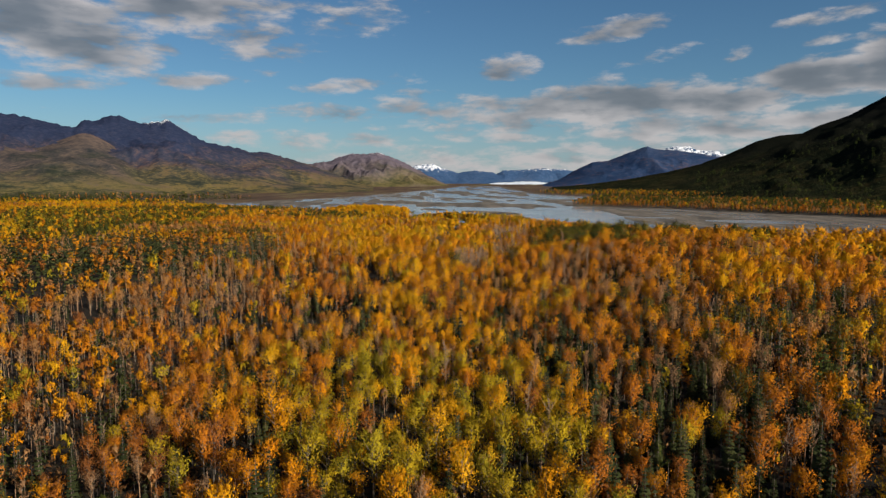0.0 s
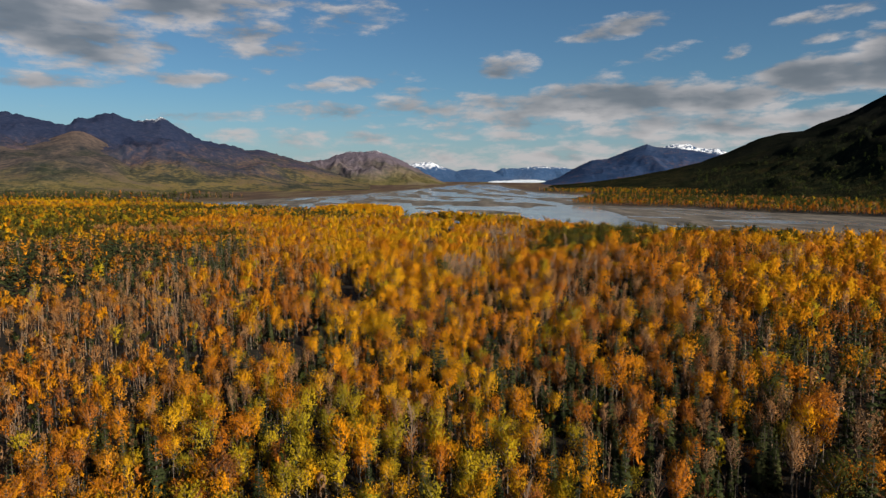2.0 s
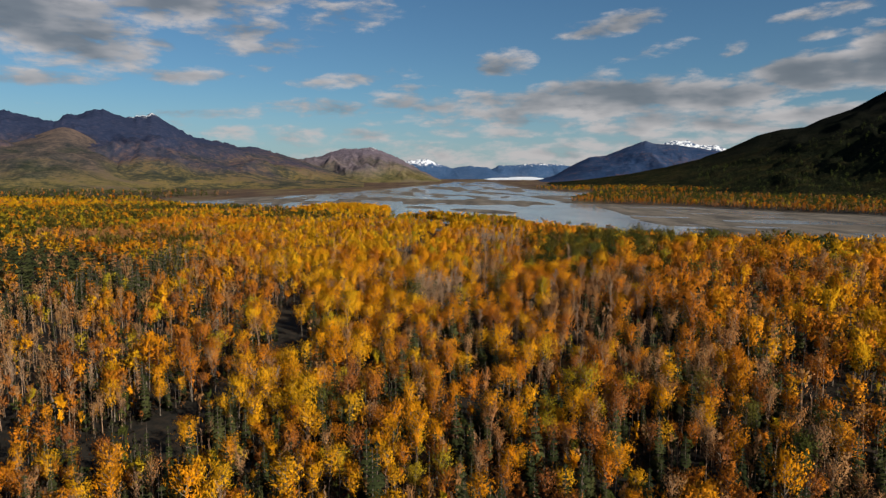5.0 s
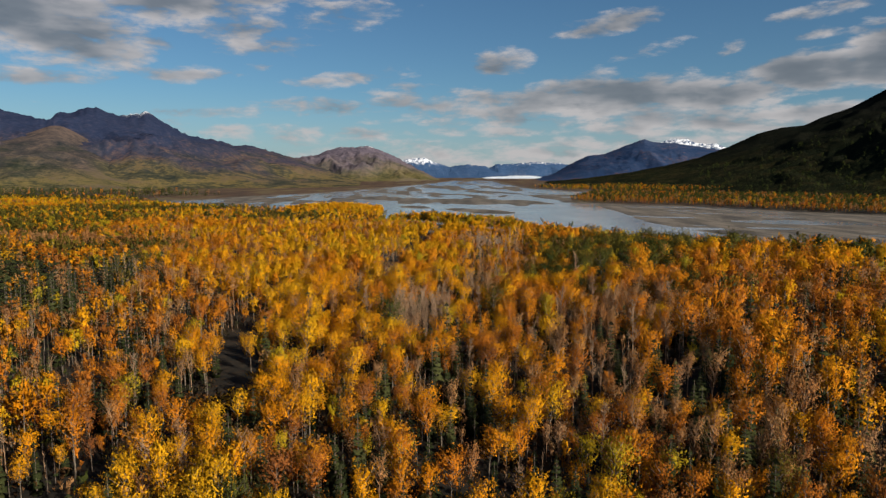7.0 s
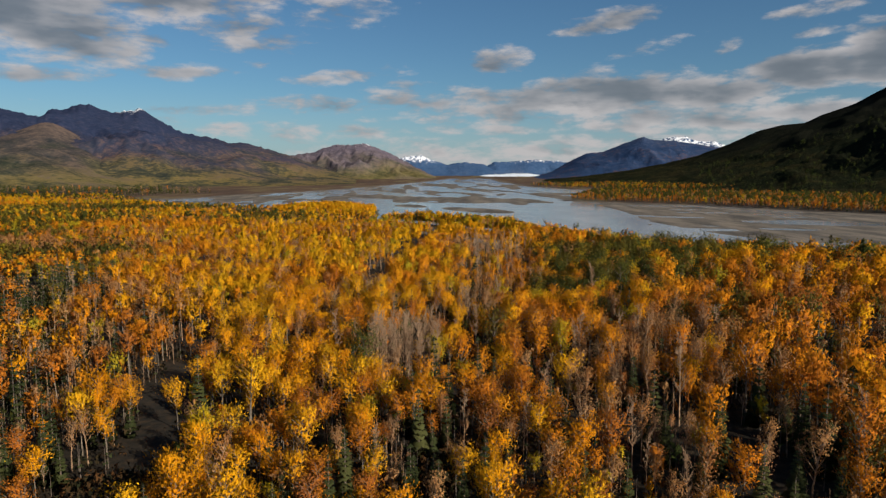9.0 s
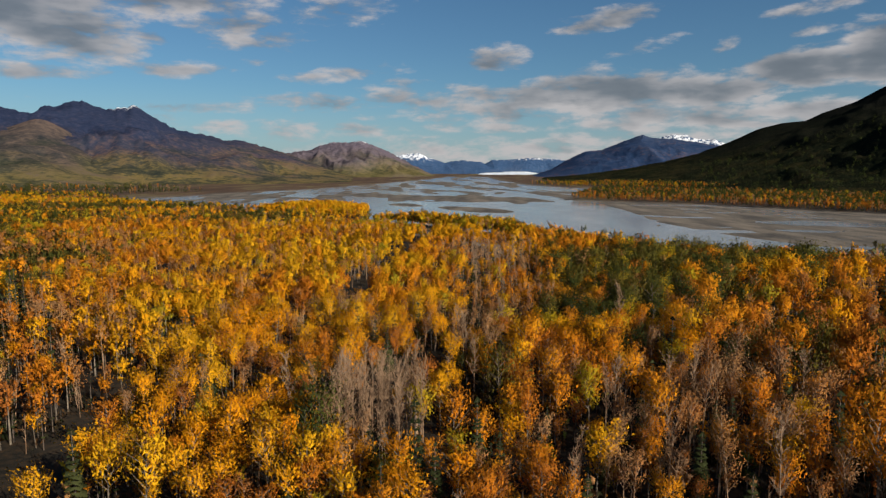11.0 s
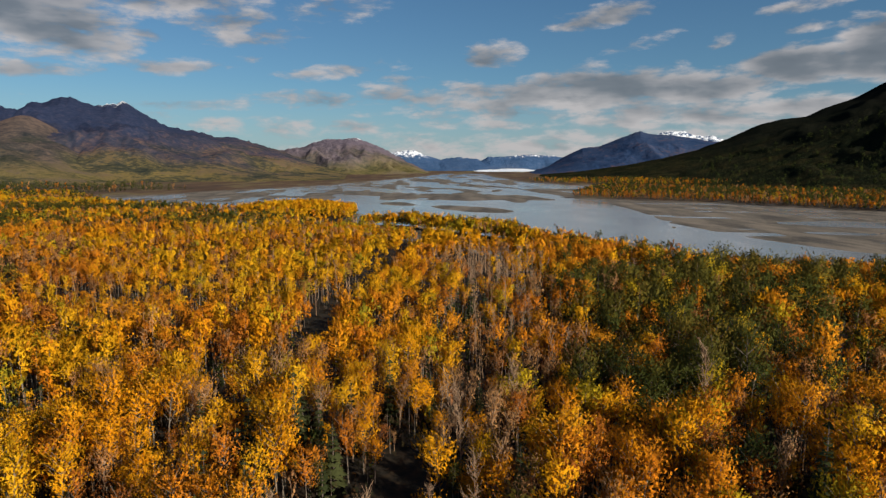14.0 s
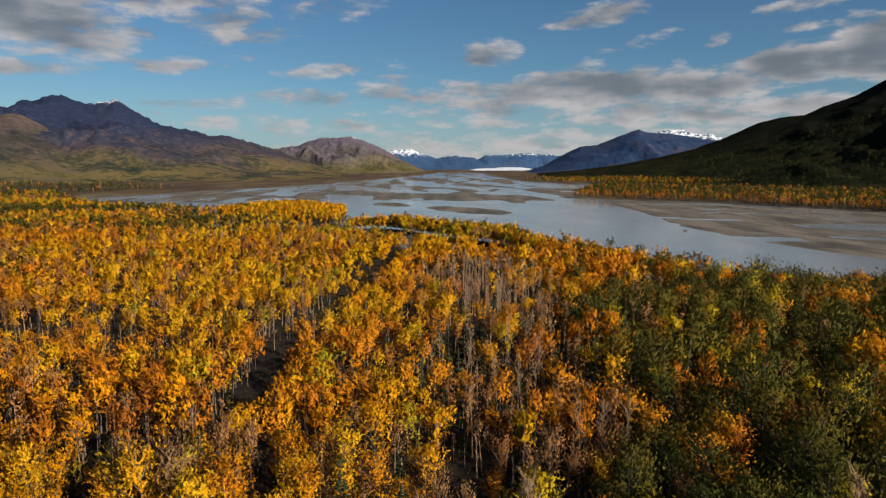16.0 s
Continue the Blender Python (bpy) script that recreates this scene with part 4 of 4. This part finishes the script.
def outward(v):
    """Which way each place of a crown faces: away from the middle of the crown, and up."""
    low, high = v[:, 2].min(), v[:, 2].max()
    o = v - np.array([v[:, 0].mean(), v[:, 1].mean(), low + 0.35 * (high - low)])
    o[:, 2] *= 0.45
    o /= np.linalg.norm(o, axis=1)[:, None] + 1e-6
    o[:, 2] += 0.12
    return o


def add_outward(me, values):
    me.attributes.new("outward", "FLOAT_VECTOR", "POINT").data.foreach_set("vector", values.astype(np.float32).reshape(-1))


def template_mesh(name, shape, mat):
    me = bpy.data.meshes.new(name)
    fill(me, shape[0], shape[1])
    me.materials.append(mat)
    me.attributes.new("tint", "FLOAT", "POINT")
    add_outward(me, outward(shape[0]))
    return me


def slender(y):
    """Where the trees stand closer and slimmer."""
    return np.clip((240 - y) / 50, 0, 1)


def sizes(x, y, rng):
    """Young and old patches: the size of a tree follows its stand, with its own chance."""
    grown = (0.80 + 0.26 * fbm(x / 30, y / 30, 120, 3)) * np.where(rng.uniform(size=len(x)) < 0.3, rng.uniform(1.05, 1.32, len(x)), rng.uniform(0.85, 1.1, len(x)))
    right = np.clip((x - 0.02 * y - 34) / 45, 0, 1) * np.clip((640 - y) / 120, 0, 1)
    left = np.clip((-x - 30) / 30, 0, 1) * np.clip((320 - y) / 60, 0, 1)
    grown = grown * (1 + 0.12 * right * right * (3 - 2 * right) - 0.12 * left + 0.12 * np.clip((y - 285) / 30, 0, 1) - 0.18 * slender(y) - 0.14 * np.clip((y - 400) / 60, 0, 1) * np.clip((40 - x) / 40, 0, 1))
    return np.where(rng.uniform(size=len(x)) < 0.25, grown * rng.uniform(0.45, 0.75, len(x)), grown)


def tint_of(x, y, rng):
    return np.clip(fbm(x / 18, y / 18, 140, 3) * 1.5 - 0.25 + rng.normal(size=len(x)) * np.where(y > 450, 0.07, 0.18) + 0.28 * np.clip((y - 320) / 120, 0, 1), 0.02, 0.98)


THINGS_A_KIND = 280
bulk = {name: {"crown": [], "wood": []} for name in NAMES}


def add_bulk(name, level, x, y, z, turn, size, stretch, tint, rng, wood=True):
    crown_mat, wood_mat, *ranges, label = KINDS[name]
    shapes = ranges[level]
    pick = rng.integers(0, len(shapes), len(x))
    for i, (trunk_shape, crown_shape) in enumerate(shapes):
        m = pick == i
        if m.any():
            bulk[name]["crown"].append(planted(crown_shape, x[m], y[m], z[m], turn[m], size[m], stretch[m], tint[m]))
            if wood:
                bulk[name]["wood"].append(planted(trunk_shape, x[m], y[m], z[m], turn[m], size[m], stretch[m], tint[m]))


singles = []
for level, spacing, box, nearest, farthest in ((0, 3.4, (-95, 125, 50, 420), 0, 86), (1, 3.7, (-240, 290, 60, 640), 86, 215), (2, 4.4, (-560, 420, -50, 900), 215, 420), (3, 5.4, (-900, 520, 300, 1500), 420, 1450)):
    x, y, gap = scatter(spacing, *box, nearest, farthest, RNG)
    kind_at = chosen(x, y, RNG)
    z = floor_plan(x, y)[0]
    size, tint = sizes(x, y, RNG), tint_of(x, y, RNG)
    turn, stretch = RNG.uniform(0, 6.283, len(x)), RNG.uniform(0.84, 1.02, len(x)) * (1 + 0.06 * slender(y))
    size = size * np.where((kind_at == S_) & (outline_distance(x, y, ZONES[0][0]) < 6), 1.22, 1.0)
    for k, name in enumerate(NAMES):
        m = np.flatnonzero(kind_at == k)
        if level == 0:
            order = m[np.argsort(gap[m] + abs(x[m] - camera_track(y[m])) * 0.3)]
            for i in order[:THINGS_A_KIND]:
                singles.append((name, x[i], y[i], z[i], turn[i], size[i], stretch[i], tint[i]))
            m = order[THINGS_A_KIND:]
        if len(m):
            add_bulk(name, level, x[m], y[m], z[m], turn[m], size[m], stretch[m], tint[m], RNG, wood=level < 2 or name == "bare_tree")

for name, px, py, size in LANDMARKS:
    singles.append((name, px, py, float(floor_plan(np.array([px]), np.array([py]))[0][0]), RNG.uniform(0, 6.28), size, 1.0, 0.5))

# a close stand of leafless stems beside the clearing
for k in range(40):
    a, r = k * 2.4, math.sqrt((k + 0.5) / 40)
    px, py = 12.5 + 9.0 * r * math.cos(a) + RNG.normal() * 0.5, 311 + 9.5 * r * math.sin(a) + RNG.normal() * 0.5
    singles.append(("bare_tree", px, py, float(floor_plan(np.array([px]), np.array([py]))[0][0]), RNG.uniform(0, 6.28), RNG.uniform(0.9, 1.12), 1.08, 0.5))

# woods across the river: the tree-covered point and the foot of the shaded hill, and spruce far along the left edge
def outline_scatter(corners, spacing, rng):
    xs, ys = [p[0] for p in corners], [p[1] for p in corners]
    gx_, gy_ = np.meshgrid(np.arange(min(xs), max(xs), spacing), np.arange(min(ys), max(ys), spacing))
    x = (gx_ + rng.uniform(-0.45, 0.45, gx_.shape) * spacing).reshape(-1)
    y = (gy_ + rng.uniform(-0.45, 0.45, gy_.shape) * spacing).reshape(-1)
    ok = (outline_distance(x, y, corners) < 0) & (outline_distance(x, y, RIVER) > 2)
    return x[ok], y[ok]


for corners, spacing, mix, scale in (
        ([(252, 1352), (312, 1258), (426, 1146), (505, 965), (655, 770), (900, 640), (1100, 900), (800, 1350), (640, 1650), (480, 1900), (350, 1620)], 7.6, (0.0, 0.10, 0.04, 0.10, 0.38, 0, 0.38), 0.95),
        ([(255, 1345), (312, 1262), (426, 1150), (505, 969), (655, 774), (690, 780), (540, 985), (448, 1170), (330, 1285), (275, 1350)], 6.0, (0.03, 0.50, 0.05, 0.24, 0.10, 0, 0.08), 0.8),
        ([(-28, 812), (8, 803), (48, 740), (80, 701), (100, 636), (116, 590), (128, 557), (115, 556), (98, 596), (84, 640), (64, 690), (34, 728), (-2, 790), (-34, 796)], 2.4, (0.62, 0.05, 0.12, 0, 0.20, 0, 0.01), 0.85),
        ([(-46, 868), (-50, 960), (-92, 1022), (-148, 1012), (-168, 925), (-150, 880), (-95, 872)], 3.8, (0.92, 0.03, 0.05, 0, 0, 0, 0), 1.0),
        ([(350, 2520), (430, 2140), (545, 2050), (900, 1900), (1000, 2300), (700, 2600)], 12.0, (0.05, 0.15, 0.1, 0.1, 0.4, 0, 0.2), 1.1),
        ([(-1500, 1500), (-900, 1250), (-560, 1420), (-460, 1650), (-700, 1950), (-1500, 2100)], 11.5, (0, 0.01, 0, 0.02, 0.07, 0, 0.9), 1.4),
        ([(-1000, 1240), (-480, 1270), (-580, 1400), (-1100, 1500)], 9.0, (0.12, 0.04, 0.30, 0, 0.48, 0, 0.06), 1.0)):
    x, y = outline_scatter(corners, spacing, RNG)
    kind_at = (RNG.uniform(size=len(x))[:, None] > np.cumsum(mix)).sum(1).clip(0, 6)
    z = floor_plan(x, y)[0]
    size = sizes(x, y, RNG) * scale
    for k, name in enumerate(NAMES):
        m = kind_at == k
        if m.any():
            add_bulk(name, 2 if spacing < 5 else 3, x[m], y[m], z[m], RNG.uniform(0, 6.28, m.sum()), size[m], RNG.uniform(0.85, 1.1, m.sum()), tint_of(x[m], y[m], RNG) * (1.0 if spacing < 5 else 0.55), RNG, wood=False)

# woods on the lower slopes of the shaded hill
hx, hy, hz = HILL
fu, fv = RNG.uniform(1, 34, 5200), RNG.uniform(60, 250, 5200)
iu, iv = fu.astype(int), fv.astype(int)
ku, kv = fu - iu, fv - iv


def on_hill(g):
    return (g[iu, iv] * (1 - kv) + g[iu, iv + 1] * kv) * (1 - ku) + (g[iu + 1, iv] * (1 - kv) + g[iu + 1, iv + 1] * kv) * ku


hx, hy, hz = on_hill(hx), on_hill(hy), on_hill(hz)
# spruce in the darkest tints, to go with the hill's painted shade
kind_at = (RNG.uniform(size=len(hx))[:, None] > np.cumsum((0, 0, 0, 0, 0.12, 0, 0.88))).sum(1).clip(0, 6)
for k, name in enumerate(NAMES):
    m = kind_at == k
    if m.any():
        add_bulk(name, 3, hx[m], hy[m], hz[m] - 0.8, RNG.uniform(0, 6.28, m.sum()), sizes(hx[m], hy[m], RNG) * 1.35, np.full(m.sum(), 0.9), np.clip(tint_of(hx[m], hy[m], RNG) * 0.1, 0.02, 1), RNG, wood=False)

# young trees and leafless saplings under the canopy
x, y, _ = scatter(3.3, -190, 230, 55, 520, 0, 170, RNG)
kind_at = (RNG.uniform(size=len(x))[:, None] > np.cumsum((0.03, 0.08, 0.02, 0.17, 0.08, 0.14, 0.48))).sum(1).clip(0, 6)
z = floor_plan(x, y)[0]
for k, name in enumerate(NAMES):
    m = kind_at == k
    add_bulk(name, 2 if name == "bare_tree" else 3, x[m], y[m], z[m], RNG.uniform(0, 6.28, m.sum()), RNG.uniform(0.25, 0.6, m.sum()), np.full(m.sum(), 1.1), RNG.uniform(0.02, 0.6, m.sum()), RNG)

# low brush between the trees
bx, by, _ = scatter(2.7, -90, 125, 55, 420, 0, 102, RNG)
ba, br = RNG.uniform(0, 6.283, 150), np.sqrt(RNG.uniform(0, 1, 150))
bx = np.concatenate([bx, *(cx + rx * br * np.cos(ba + cx) for cx, cy, rx, ry in CLEARINGS)])
by = np.concatenate([by, *(cy + ry * br * np.sin(ba + cx) for cx, cy, rx, ry in CLEARINGS)])
bz = floor_plan(bx, by)[0]
brush_shapes = []
for _ in range(6):
    c = RNG.normal(size=(14, 3)) * np.array([0.55, 0.55, 0.35]) + np.array([0, 0, 0.7])
    brush_shapes.append(sprays(c, np.array([0, 0, 1.0]) + RNG.normal(size=(14, 3)) * 0.6, c - np.array([0, 0, 0.2]), 0.62, 0.42, RNG))
sets, pick = [], RNG.integers(0, 6, len(bx))
for i, shape in enumerate(brush_shapes):
    m = pick == i
    sets.append(planted(shape, bx[m], by[m], bz[m], RNG.uniform(0, 6.28, m.sum()), RNG.uniform(0.6, 2.2, m.sum()), np.ones(m.sum()), RNG.uniform(0.02, 0.98, m.sum())))
base = np.cumsum([0] + [len(s[0]) for s in sets[:-1]])
me = bpy.data.meshes.new("undergrowth")
fill(me, np.concatenate([s[0] for s in sets]), np.concatenate([s[1] + b for s, b in zip(sets, base)]))
me.materials.append(BRUSH)
me.attributes.new("tint", "FLOAT", "POINT").data.foreach_set("value", np.concatenate([s[2] for s in sets]).astype(np.float32))
add_outward(me, np.concatenate([s[3] for s in sets]))
tagged(new("undergrowth", me), "dark russet and olive brush on the forest floor", "brush", kind="stuff")

WOODS = {"birch_tree": "far stands of golden birch across the valley floor", "aspen_tree": "far stands of orange aspen", "willow_tree": "yellow-green willow thickets", "alder_tree": "faded tan alder stands",
         "cottonwood_tree": "olive green cottonwood stands by the river", "bare_tree": "grey-tan leafless stands", "spruce_tree": "dark spruce stands"}
for name in NAMES:
    crown_mat, wood_mat = KINDS[name][:2]
    kind_word = name.split("_")[0]
    holder = tagged(new(kind_word + "_woods"), WOODS[name], "woodland", kind="stuff")
    for piece, mat in (("crown", crown_mat), ("wood", wood_mat)):
        if bulk[name][piece]:
            sets = bulk[name][piece]
            base = np.cumsum([0] + [len(s[0]) for s in sets[:-1]])
            me = bpy.data.meshes.new(kind_word + "_" + piece)
            fill(me, np.concatenate([s[0] for s in sets]), np.concatenate([s[1] + b for s, b in zip(sets, base)]))
            me.materials.append(mat)
            me.attributes.new("tint", "FLOAT", "POINT").data.foreach_set("value", np.concatenate([s[2] for s in sets]).astype(np.float32))
            if piece == "crown":
                add_outward(me, np.concatenate([s[3] for s in sets]))
            ob = new({"crown": "crowns", "wood": "trunks"}[piece], me)
            ob.parent = holder
            ob["kind"] = "stuff"

# the trees that the flight passes nearest, each a thing of its own
models = {}
for name in NAMES:
    crown_mat, wood_mat, near = KINDS[name][:3]
    models[name] = [(template_mesh("trunk", wood, wood_mat), template_mesh("crown", crown, crown_mat)) for wood, crown in near]
pick_rng = random.Random(5)
for name, x, y, z, turn, size, stretch, tint in singles:
    trunk_mesh, crown_mesh = pick_rng.choice(models[name])
    tree = tagged(new(name), KINDS[name][-1], "tree", "trees of the valley forest")
    tree.matrix_basis = Matrix.LocRotScale((x, y, z), Euler((0, 0, turn)), (size, size, size * stretch))
    for part_name, me in (("trunk", trunk_mesh), (crown_mesh.name.split(".")[0], crown_mesh)):
        ob = new(part_name, me)
        ob.parent = tree
